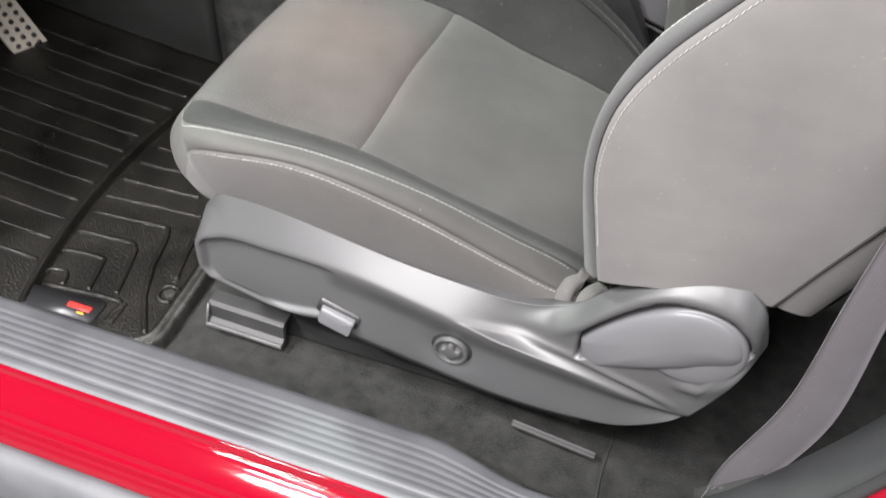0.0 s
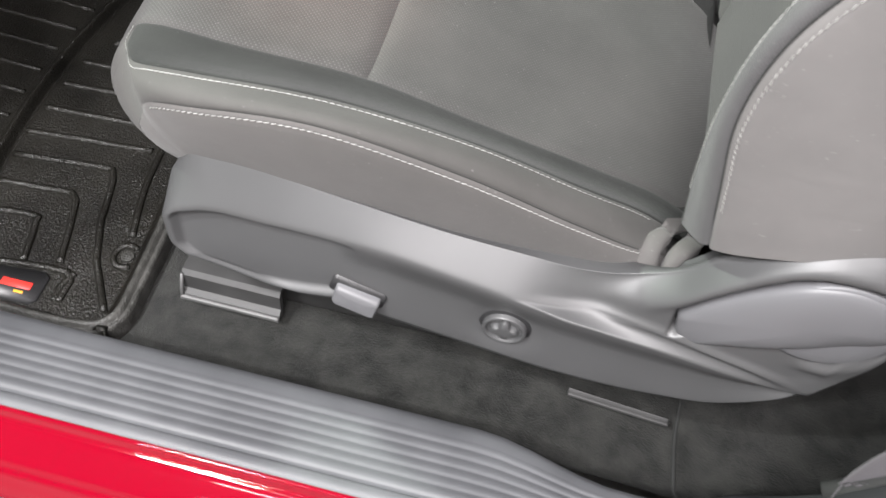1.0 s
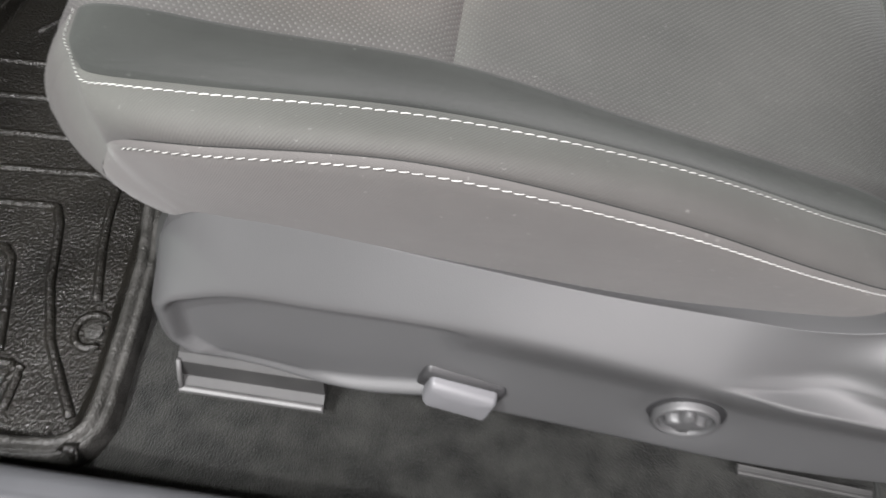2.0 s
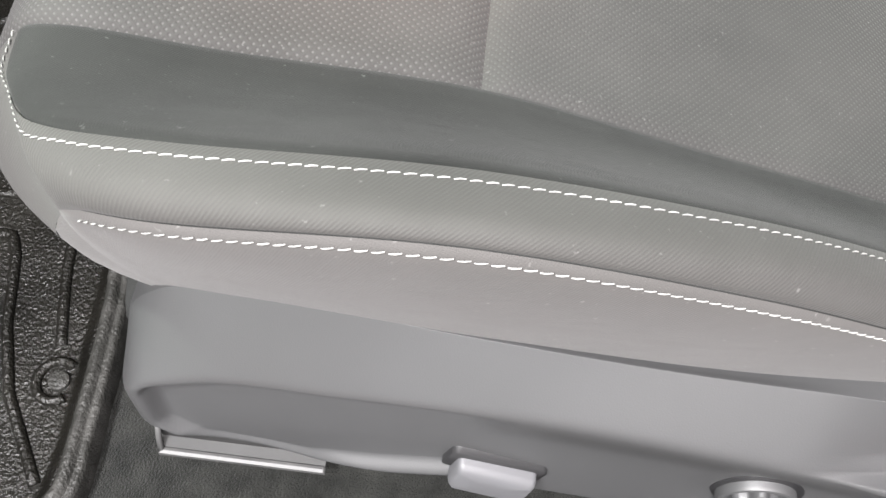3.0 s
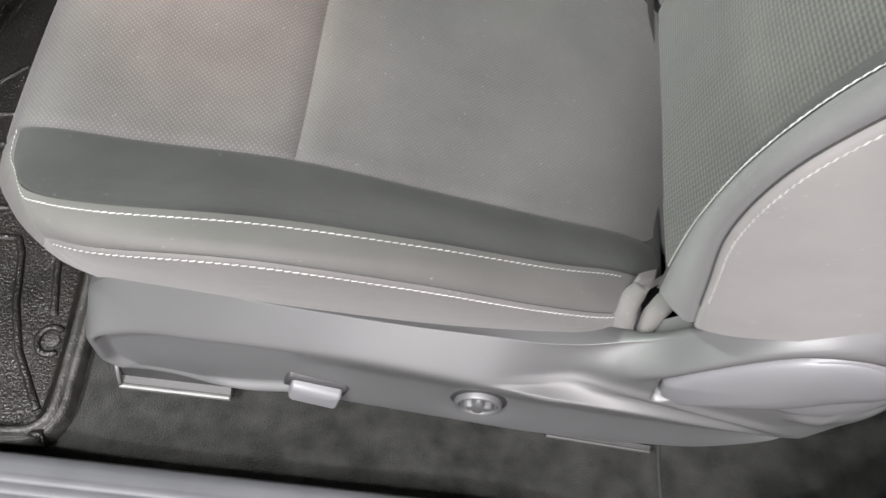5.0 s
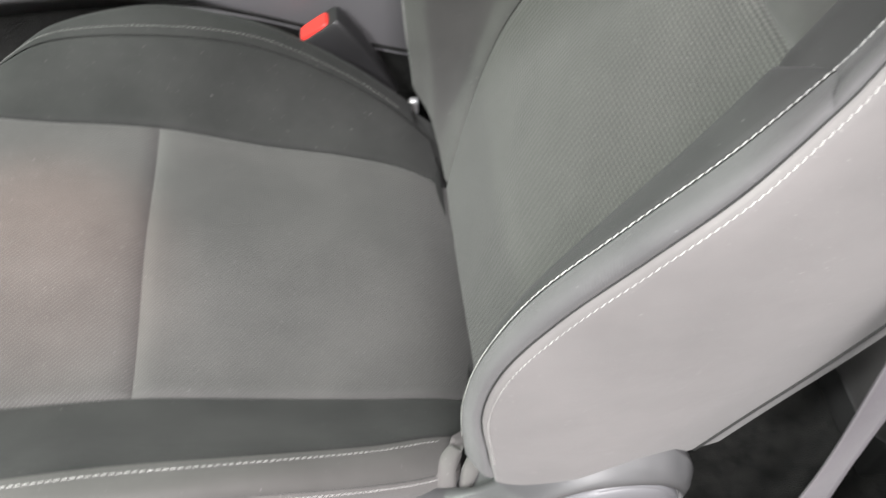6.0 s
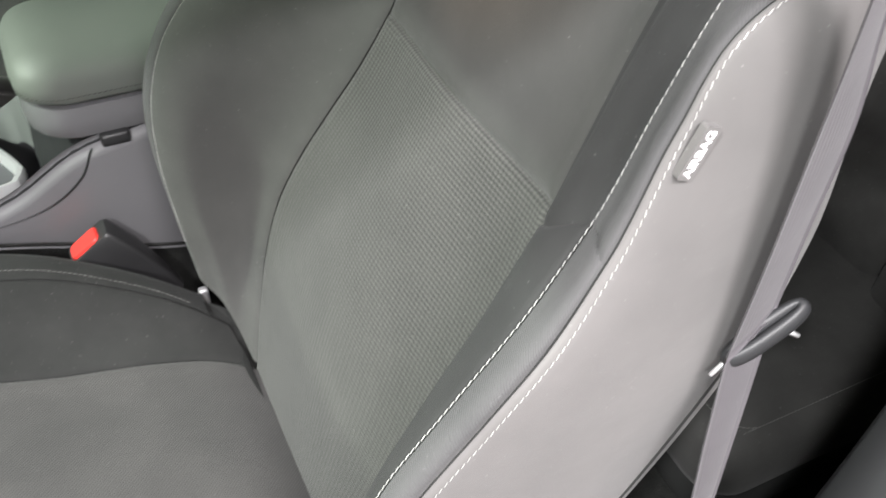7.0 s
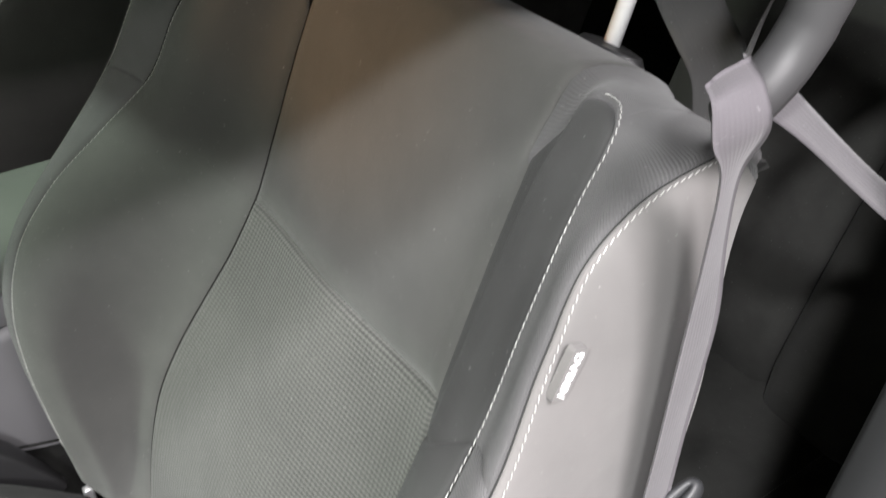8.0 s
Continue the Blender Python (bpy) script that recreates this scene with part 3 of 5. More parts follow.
COL_F = (
    (-0.075, -0.075, -0.078, -0.080, -0.083, -0.086, -0.090, -0.096, -0.104, -0.108, -0.108),
    (-0.010, 0.000, 0.010, 0.016, 0.008, -0.018, -0.046, -0.048, -0.034, -0.026, -0.040),
    (0.010, 0.043, 0.089, 0.130, 0.138, 0.122, 0.100, 0.085, 0.079, 0.069, 0.038, -0.016),
    (0.030, 0.068, 0.110, 0.141, 0.151, 0.137, 0.104, 0.072, 0.063, 0.042, 0.008),
    (0.013, 0.045, 0.086, 0.116, 0.124, 0.111, 0.084, 0.061, 0.052, 0.034, 0.001),
    (-0.005, 0.004, 0.010, 0.012, 0.008, 0.004, 0.000, 0.000, 0.000, -0.004, -0.020),
    (0.000, 0.012, 0.022, 0.024, 0.018, 0.010, 0.005, 0.003, 0.003, 0.000, -0.016),
)
QS = np.r_[np.linspace(0, 0.63, 8), np.linspace(0.67, 1.0, 9)]
BACK = np.zeros((len(QS) + 3, 7, 3))
for c in range(7):
    grid = HB if c == 2 else HH
    hs = spline((0, 0.63, 1.0), (HS[c], HM[c], HT[c]), QS)
    yy, ff = spline(grid, COL_Y[c], hs), spline(grid, COL_F[c], hs)
    for i, (h, y, f) in enumerate(zip(hs, yy, ff)):
        BACK[i, c] = BO + h * BA + f * BN + (0, y, 0)
    for k, (dh, df, shrink) in enumerate(((0.008, -0.035, 0.985), (0.000, -0.085, 0.96), (-0.050, -0.110, 0.95))):
        if c > 2:
            BACK[len(QS) + k, c] = BO + (hs[-1] + dh) * BA + max(ff[-1] + df, -0.118 - 0.004 * k) * BN + (0, yy[-1] * shrink, 0)
        else:
            t = (k + 1) / 3
            BACK[len(QS) + k, c] = BO + (hs[-1] * (1 - t) + max(0.645, hs[-1] - 0.006) * t) * BA + (ff[-1] * (1 - t) - 0.122 * t) * BN + (0, yy[-1] * (1 - t) - 0.214 * t, 0)
BT = np.concatenate([BACK, BACK[:, -2::-1] * (1, -1, 1)], 1)
for i in range(1, 7):
    BT[i, 7, 1] += 0.010 * math.sin(math.pi * min(i / 6.0, 1.0)) ** 0.6
BS = surface(BT)
SEAM, TOP = 7.0, float(len(QS) - 1)
cloth_panel("lower_insert", BS, (0, SEAM), (5, 7), CLOTH_RIB, seat, "corded grey cloth on the lower backrest", (0, 1, 1, 1), 0.006, 0.010)
cloth_panel("upper_insert", BS, (SEAM, TOP + 2), (5, 7), CLOTH_BACK, seat, "smooth dark cloth on the upper backrest", (1, 0, 1, 1), 0.006, 0.010)
for side in (0, 1):
    def V(a, b):
        return (a, b) if side == 0 else (12 - b, 12 - a)

    # the bolster wall turned from the door takes the darkened copy
    cloth_panel("bolster_inner", BS, (0, SEAM), V(3.06, 5), CLOTH_BOLSTER_SHADED if side == 0 else CLOTH_BACK, seat, "cloth on the backrest bolster, painted darker for shade on the door side", (0, 0.6 if side == 0 else 0.05, 1, 1))
    def tip_of(v):
        w = np.where(v > 6, 12 - v, v)
        near, far = np.clip(1 - (w - 3.06) / 0.5, 0, 1), np.clip((w - 3.56) / 1.44, 0, 1)
        return TOP + 0.25 - 0.85 * (1 - np.sqrt(1 - near**2)) - 3.2 * (1 - np.sqrt(1 - 0.96 * far**2))

    def tipped(upper):
        def W(a, v):
            out = []
            for v_ in np.atleast_1d(v):
                f = float(tip_of(v_))
                us_ = f + np.asarray(a) * (TOP + 2 - f) if upper else SEAM + np.asarray(a) * (f - SEAM)
                out.append(BS(us_, np.array([v_]))[:, 0])
            return np.stack(out, 1)
        return W

    cloth_panel("bolster_inner", tipped(False), (0, 1), V(3.06, 5), CLOTH_BOLSTER_SHADED if side == 0 else CLOTH_BACK, seat, "", (0.6 if side == 0 else 0.05, 1, 1, 1))
    cloth_panel("shoulder", tipped(True), (0, 1), V(3.06, 5), CLOTH_TWILL, seat, "twill cloth shoulder of the backrest", (1, 0, 0.15, 0.02) if side == 0 else (1, 0, 0.02, 0.15))
    cloth_panel("bolster_band", BS, (0, SEAM), V(2.1, 3.06), CLOTH_TWILL, seat, "twill cloth band between two stitch lines", (0, 0.5, 1, 1))
    cloth_panel("bolster_band", BS, (SEAM, TOP + 2), V(2.1, 3.06), CLOTH_TWILL, seat, "", (0.5, 0, 1, 0.15) if side == 0 else (0.5, 0, 0.15, 1))
    cloth_panel("shoulder", BS, (TOP, TOP + 2), V(0, 2.1), CLOTH_TWILL, seat, "twill cloth shoulder of the backrest", (0.3, 0, 0, 0))
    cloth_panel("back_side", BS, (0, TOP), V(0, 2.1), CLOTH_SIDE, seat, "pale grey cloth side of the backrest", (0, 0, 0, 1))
    tip_v = np.linspace(3.02, 3.95, 60)
    ways = (
        np.r_[np.stack([np.linspace(0.7, float(tip_of(3.07)) - 0.3, 220), np.full(220, 3.0)], 1), np.stack([tip_of(tip_v + 0.06) + 0.08, tip_v], 1)],
        np.stack([np.linspace(0.7, TOP - 0.05, 240), np.full(240, 2.0)], 1),
    )
    for way in ways:
        G, N = [], []
        for u_, v_ in way:
            v_ = v_ if side == 0 else 11.85 - v_
            g = BS(np.array([u_ - 0.02, u_, u_ + 0.02]), np.array([v_ - 0.02, v_, v_ + 0.02]))
            G.append(g[1, 1])
            N.append(normals(g)[1, 1])
        thread("stitching", np.array(G) + 0.0002 * np.array(N), N, THREAD, seat)
seam(BS, [(u_, 2.1) for u_ in np.linspace(0.5, TOP - 0.1, 120)], DARK, seat)
seam(BS, [(u_, 3.06) for u_ in np.linspace(0.5, TOP - 1.0, 110)], DARK, seat, 0.0028, 0.0006)
us, vs = np.linspace(0, TOP + 2, 70), np.linspace(0.3, 11.7, 60)
G = BS(us, vs)
lattice("padding", G - normals(G) * 0.007, CLOTH_FLAT, seat, "dark padding under the cover")
# rear shell of the backrest
rows = np.linspace(0, TOP + 2, 40)
edge_l, edge_r = BS(rows, np.array([0.0]))[:, 0], BS(rows, np.array([12.0]))[:, 0]
for side, edge in ((-1, edge_l), (1, edge_r)):
    rolls = ((0.004, -0.004), (0.0, -0.002), (-0.012, -0.004), (-0.028, -0.009), (-0.038, -0.015), (-0.044, -0.024), (-0.046, -0.036))
    fade = np.array([1 - smoothstep(9, 14, r) for r in rows])[:, None]
    P = np.stack([edge + BN * b * fade + np.array((0, side * o, 0)) * (0.3 + 0.7 * fade) for b, o in rolls], 1)
    cut = 32
    lattice("rear_side", P[:cut], CLOTH_SIDE, seat, "pale grey cloth wrapping to the rear of the backrest", flip=side > 0)
    part("seam_line", tube(edge[:24] + np.array((0, side * 0.0005, 0)), 0.0013, 6), DARK, seat, "dark fold of a sewn seam")
edge_l, edge_r = edge_l - BN * 0.044 * fade + np.array((0, 0.02, 0)) * fade, edge_r - BN * 0.044 * fade - np.array((0, 0.02, 0)) * fade
shell = np.stack([edge_l, edge_l * 0.75 + edge_r * 0.25 - BN * 0.03, (edge_l + edge_r) / 2 - BN * 0.035, edge_l * 0.25 + edge_r * 0.75 - BN * 0.03, edge_r], 1)
lattice("rear_shell", shell, TRIM, seat, "grey plastic rear shell of the backrest", flip=True)

# side shield with its raised rails, seen from the door
TOPX = (-0.418, -0.409, -0.397, -0.380, -0.340, -0.255, -0.150, -0.090, -0.050, -0.021, 0.003, 0.026, 0.052, 0.083, 0.115, 0.148, 0.174, 0.190, 0.198)
TOPZ = (0.492, 0.522, 0.553, 0.578, 0.592, 0.581, 0.5575, 0.5485, 0.5440, 0.5450, 0.552, 0.567, 0.604, 0.640, 0.659, 0.664, 0.653, 0.630, 0.600)
TOPY = (-0.256, -0.257, -0.259, -0.263, -0.268, -0.269, -0.263, -0.260, -0.259, -0.257, -0.255, -0.257, -0.264, -0.273, -0.278, -0.278, -0.276, -0.274, -0.272)
BOTX = (-0.418, -0.410, -0.390, -0.320, -0.243, -0.139, -0.049, 0.047, 0.095, 0.118, 0.154, 0.182, 0.198)
BOTZ = (0.474, 0.455, 0.432, 0.390, 0.374, 0.359, 0.350, 0.365, 0.390, 0.417, 0.476, 0.538, 0.588)
RX = (-0.418, -0.408, -0.392, -0.369, -0.299, -0.209, -0.121, -0.044, 0.037, 0.096, 0.150, 0.20)
RZ = (0.482, 0.508, 0.533, 0.547, 0.552, 0.546, 0.528, 0.511, 0.498, 0.488, 0.484, 0.49)
# crease running from the fork under the lever, and crest of the rim round the lever
IX, IZ = (-0.07, -0.046, -0.009, 0.023, 0.071, 0.107, 0.150, 0.20), (0.5145, 0.5140, 0.5140, 0.5140, 0.507, 0.501, 0.488, 0.48)
IY = (-0.268, -0.268, -0.274, -0.279, -0.285, -0.288, -0.290, -0.290)
UX, UZ = (-0.07, -0.048, -0.021, 0.003, 0.026, 0.052, 0.083, 0.108, 0.136), (0.524, 0.519, 0.5225, 0.534, 0.557, 0.593, 0.628, 0.642, 0.645)
UY = (-0.262, -0.264, -0.268, -0.273, -0.278, -0.283, -0.287, -0.289, -0.290)


def shield_point(x, t):
    """A point of the shield at x, and the depth of the lever's dish: t from 0 at the top edge over the rail at 0.35 to 1 at the lower edge."""
    dish = 0.0
    zt, yt = float(spline(TOPX, TOPZ, [x])[0]), float(spline(TOPX, TOPY, [x])[0])
    zb = float(spline(BOTX, BOTZ, [x])[0])
    zr = max(float(spline(RX, RZ, [x])[0]), zb + 0.008)
    fork = smoothstep(-0.100, -0.010, x)
    xc = min(max(x, -0.07), 0.136)
    crest, yc = float(spline(UX, UZ, [xc])[0]), float(spline(UX, UY, [xc])[0])
    inner, yi = float(spline(IX, IZ, [max(x, -0.07)])[0]), float(spline(IX, IY, [max(x, -0.07)])[0])
    if x > 0.136:
        crest = 0.583 + math.sqrt(max(0.062**2 - (x - 0.136) ** 2, 0.0))
    crest, inner = min(crest, zt - 0.0005), max(inner, zr + 0.002)
    if t < 0.35:
        z = zt + (zr - zt) * (t / 0.35) ** (1.25 - 0.25 * fork)
    else:
        z = zr + (zb - zr) * (t - 0.35) / 0.65
    slope = (yt + 0.290) / max(zt - zr, 0.004)

    def ridge(dz):
        """A flat top face meeting the upright face in a narrow rounded edge."""
        return slope * (math.sqrt((dz - 0.001) ** 2 + 0.0022**2) + dz - 0.001) / 2

    if z >= zr:
        bevel = -0.290 + ridge(z - zr)
        if z > crest:
            y = yc + (yt - yc) * smoothstep(0.0, max(zt - crest, 0.004), z - crest)
            if x > 0.136:
                y = yc + 0.016 * smoothstep(0.002, 0.022, math.hypot(x - 0.136, z - 0.583) - 0.062)
            y -= 0.0035 * math.sin(math.pi * max(0.0, 0.25 - (z - crest) / 0.016)) * smoothstep(-0.02, 0.05, x)
        elif z > inner:
            rim = (crest - z) * (0.75 if x < 0.09 else 1.0) if x <= 0.136 else 0.062 - math.hypot(x - 0.136, z - 0.583)
            foot = 0.516 + 0.56 * (x - 0.041) if x < 0.098 else 0.585 - math.sqrt(max(0.0465**2 - (x - 0.1365) ** 2, 0.0))
            dish = 0.021 * smoothstep(0.030, 0.036, x) * smoothstep(0.0095, 0.0125, rim) * smoothstep(0.0, 0.005, z - foot)
            swell = 0.0035 * math.sin(math.pi * min(max((rim + 0.004) / 0.016, 0.0), 1.0)) * smoothstep(-0.02, 0.05, x)
            y = yi + (yc - yi) * (z - inner) / max(crest - inner, 0.003) - swell
            if x > 0.136:
                y += 0.016 * smoothstep(0.002, 0.022, -rim) * smoothstep(0.500, 0.550, z)
        else:
            k = (z - zr) / (inner - zr)
            y = -0.290 + (yi + 0.290) * k + 0.0025 * math.sin(math.pi * k) * smoothstep(0.14, 0.08, x)
        y = bevel + (y - bevel) * fork - 0.0035 * math.exp(-(((z - inner) / 0.0045) ** 2)) * smoothstep(-0.085, -0.045, x) * smoothstep(0.160, 0.110, x)
    else:
        low = float(spline((-0.405, -0.389, -0.375, -0.356, -0.301, -0.25, -0.20, 0.25), (0.500, 0.484, 0.470, 0.461, 0.458, 0.466, 0.48, 0.48), [x])[0])
        down = (zr - z) / (zr - zb)
        rail = smoothstep(-0.224, -0.252, x)
        hollow = smoothstep(0.002, 0.012, zr - z) * smoothstep(0.0, 0.008, z - low) * (1 - 0.25 * smoothstep(0.010, 0.070, zr - z))
        plain = 0.0072 * smoothstep(0.0, 0.22, down) * (1 - 0.55 * smoothstep(0.22, 0.62, down))
        y = -0.290 + plain * (1 - rail) + rail * 0.0085 * hollow * smoothstep(-0.394, -0.384, x) + 0.060 * max(0.0, (down - 0.54) / 0.46) ** 1.25 + rail * 0.014 * smoothstep(0.0, 0.022, low - z)
        y += ridge(z - zr) * (1 - fork)
        y += 0.003 * math.exp(-(math.hypot(x + 0.098, z - 0.4685) / 0.028) ** 4)
    y += 0.030 * (1 - smoothstep(0.0, 0.026, x + 0.418)) ** 1.4
    y += 0.014 * smoothstep(0.184, 0.198, x)
    y += 0.010 * (1 - smoothstep(0.0, 0.010, z - zb))
    return (x, y, z, dish)


def shield_flange(x, k):
    """The inner lip: a narrow groove beside the cushion, a broad saddle under the backrest."""
    x0, y0, z0 = shield_point(x, 0.0)[:3]
    hump = smoothstep(-0.08, 0.05, x)
    groove = 0.003 * smoothstep(0.03, 0.10, k) * smoothstep(-0.40, -0.36, x) * smoothstep(-0.06, -0.13, x)
    inward = 0.002 * smoothstep(0.0, 0.03, k) + max(0.0, k - 0.03)
    inward = inward * (1 - hump) + k * hump
    return (x0, y0 + (-0.19 - 0.055 * hump - y0) * inward, z0 - groove + 0.003 * k * hump - (0.012 + 0.02 * hump) * k * k)


xs = np.r_[np.linspace(-0.418, -0.37, 26), np.linspace(-0.367, 0.198, 230)]
skin = np.array([[shield_point(x, t) for t in np.r_[np.linspace(1, 0.355, 130), np.linspace(0.35, 0, 70)]] for x in xs])
for _ in range(16):
    y_ = skin[:, :, 1].copy()
    y_[1:-1] = (y_[:-2] + 2 * y_[1:-1] + y_[2:]) / 4
    soft_ = np.array([smoothstep(-0.16, -0.10, x) * smoothstep(0.192, 0.180, x) for x in xs])[:, None]
    skin[:, :, 1] += (y_ - skin[:, :, 1]) * soft_
skin[:, :, 1] += skin[:, :, 3]
rim_ = np.array([[shield_flange(x, k) for k in (0.02, 0.05, 0.10, 0.25, 0.5, 1.0)] for x in xs])
shield = lattice("side_shield", np.concatenate([skin[:, :, :3], rim_], 1), PLASTIC, seat, "grained grey plastic side shield", back=0.012, inward=(0, 1, 0))


def loft(rings, cap0=True, cap1=True):
    """A closed skin through rings of points of equal count."""
    bm = bmesh.new()
    vs = [[bm.verts.new(p) for p in ring] for ring in rings]
    n = len(vs[0])
    for a, b in zip(vs, vs[1:]):
        for i in range(n):
            j = (i + 1) % n
            bm.faces.new((a[i], a[j], b[j], b[i]))
    if cap0:
        bm.faces.new(vs[0][::-1])
    if cap1:
        bm.faces.new(vs[-1])
    bmesh.ops.recalc_face_normals(bm, faces=bm.faces)
    return bm


def rounded_rect(w, h, r, turn=0.0, n=5):
    out = []
    for cx, cz, a0 in ((w / 2 - r, h / 2 - r, 0), (-w / 2 + r, h / 2 - r, 90), (-w / 2 + r, -h / 2 + r, 180), (w / 2 - r, -h / 2 + r, 270)):
        for a in np.linspace(a0, a0 + 90, n):
            out.append((cx + r * math.cos(radians(a)), cz + r * math.sin(radians(a))))
    c, s = math.cos(radians(turn)), math.sin(radians(turn))
    return [(x * c - z * s, x * s + z * c) for x, z in out]


# ---- recliner lever, switch and lumbar knob on the shield ----
LEVER = [(0.0335, 0.538), (0.049, 0.563), (0.070, 0.589), (0.092, 0.610), (0.112, 0.623), (0.136, 0.628), (0.159, 0.622), (0.175, 0.607), (0.182, 0.586), (0.176, 0.569), (0.160, 0.561), (0.142, 0.556), (0.118, 0.545), (0.094, 0.532), (0.070, 0.519), (0.050, 0.508), (0.0425, 0.5075), (0.036, 0.519), (0.0335, 0.538)]
OUT = [tuple(p) for p in spline(range(19), LEVER, np.linspace(0, 18, 109))[:-1]]
MX, MZ = 0.122, 0.585


def lever_y(x, z):
    """How far the arm's face falls back: towards its tip, and into the pivot at its rear lower edge."""
    return 0.010 * (1 - smoothstep(0.03, 0.12, x)) + 0.004 * smoothstep(0.125, 0.165, x) * smoothstep(0.590, 0.560, z)


rings = []
for k, y in ((1.0, -0.262), (1.0, -0.286), (0.990, -0.2890), (0.965, -0.2910), (0.92, -0.2925), (0.84, -0.2938), (0.74, -0.2948), (0.62, -0.2956), (0.50, -0.2962), (0.36, -0.2966), (0.22, -0.2969), (0.08, -0.2970)):
    rings.append([(MX + (x - MX) * k, y + lever_y(MX + (x - MX) * k, MZ + (z - MZ) * k), MZ + (z - MZ) * k) for x, z in OUT])
lever = part("recliner_lever", loft(rings), PLASTIC_LIGHT, shield, "smooth mid-grey plastic recliner lever", angle=50)
pivot = []
for r, y in ((0.0495, -0.262), (0.0490, -0.2880), (0.0476, -0.2898), (0.0440, -0.2907), (0.034, -0.2912), (0.020, -0.2915), (0.004, -0.2916)):
    pivot.append([(0.1365 + r * math.cos(a_), y, 0.5810 + r * math.sin(a_)) for a_ in np.linspace(0, 2 * math.pi, 57)[:-1]])
part("lever_pivot", loft(pivot), PLASTIC_LIGHT, lever, "round pivot boss under the lever", angle=50)
slot = rounded_rect(0.050, 0.020, 0.004, -17)
part("switch_slot", loft([[(-0.2285 + x, y, 0.4755 + z) for x, z in slot] for y in (-0.262, -0.2868)]), PLASTIC_BLACK, shield, "black slot of the seat switch")
face = rounded_rect(0.041, 0.020, 0.003, -15)
rings = []
for k, y, dz in ((1.0, -0.270, 0.003), (1.0, -0.2925, 0.001), (0.97, -0.2955, 0.0), (0.90, -0.2970, -0.001), (0.4, -0.2975, -0.001)):
    rings.append([(-0.229 + x * k, y + 0.002 + 0.10 * z * k, 0.469 + z * k + dz) for x, z in face])
part("seat_switch", loft(rings), PLASTIC_LIGHT, shield, "pale grey rocker switch", angle=40)

part("knob_groove", loft([[(-0.098 + r * math.cos(a_), y, 0.4690 + r * math.sin(a_)) for a_ in np.linspace(0, 2 * math.pi, 41)[:-1]] for r, y in ((0.0232, -0.270), (0.0232, -0.2818), (0.0195, -0.2822))]), PLASTIC_BLACK, shield, "black groove round the knob", angle=40)
rings = []
for r, y, lobe in ((0.0195, -0.270, 0), (0.0195, -0.2850, 0), (0.0187, -0.2866, 0), (0.0172, -0.2870, 0), (0.0160, -0.2862, 0), (0.0152, -0.2835, 0.0), (0.0120, -0.2826, 0.14), (0.0100, -0.2830, 0.24), (0.0092, -0.2874, 0.24), (0.0080, -0.2884, 0.20), (0.0030, -0.2886, 0.0)):
    rings.append([(-0.098 + r * (1 + lobe * math.cos(4 * a)) * math.cos(a), y, 0.4690 + r * (1 + lobe * math.cos(4 * a)) * math.sin(a)) for a in np.linspace(0, 2 * math.pi, 49)[:-1]])
part("lumbar_knob", loft(rings), PLASTIC, shield, "round grey four-way knob", angle=35)

# ---- seat rail ends ----
front_end = [(-0.2555, 0.0), (-0.2550, 0.004), (-0.249, 0.008), (-0.248, 0.028), (-0.243, 0.032), (-0.225, 0.032), (-0.225, 0.027), (-0.240, 0.026), (-0.243, 0.006), (-0.248, -0.004)]
lip = loft([[(x, y, z) for y, z in ((-0.2595, 0.3430 + d), (-0.2595, 0.3468 + d), (-0.2575, 0.3475 + d), (-0.2555, 0.3468 + d), (-0.2555, 0.3430 + d))] for x, d in ((-0.4300, 0.0), (-0.4290, 0.001), (-0.3260, -0.001), (-0.3250, -0.002))])
part("rail_lip", lip, RAIL_LIP, seat, "lower lip of the seat rail end, painted pale for its glint", angle=30)
part("rail_lip", tube([(-0.4285, -0.2575, 0.345), (-0.4290, -0.2540, 0.356), (-0.4280, -0.2480, 0.374)], 0.0019, 8), RAIL_LIP, seat, "lower lip of the seat rail end, painted pale for its glint")
rear_end = [(-0.258, 0.000), (-0.2575, 0.0035), (-0.2545, 0.0045), (-0.2525, 0.0030), (-0.2500, 0.0032), (-0.2475, 0.0060), (-0.2460, 0.0066), (-0.2450, 0.0050), (-0.2450, -0.004), (-0.255, -0.004)]
for prof, x0, z0, x1, z1 in ((front_end, -0.429, 0.344, -0.325, 0.342), ([(-0.258 + (y + 0.258) * 0.55, z * 0.75) for y, z in rear_end], -0.025, 0.333, 0.077, 0.318)):
    part("rail_end", loft([[(x, y, z + dz) for y, dz in prof] for x, z in ((x0, z0), (x1, z1))]), STEEL, seat, "dark painted steel seat rail end", angle=30)
part("rail_inner", box(-0.42, 0.05, -0.222, -0.16, 0.325, 0.40, 0.004), STEEL, seat, "")
part("rail_inner", box(-0.42, 0.07, 0.16, 0.222, 0.325, 0.40, 0.004), STEEL, seat, "")
part("seat_pan", box(-0.43, 0.05, -0.235, 0.235, 0.40, 0.50, 0.02), DARK, seat, "dark seat pan under the cushion")

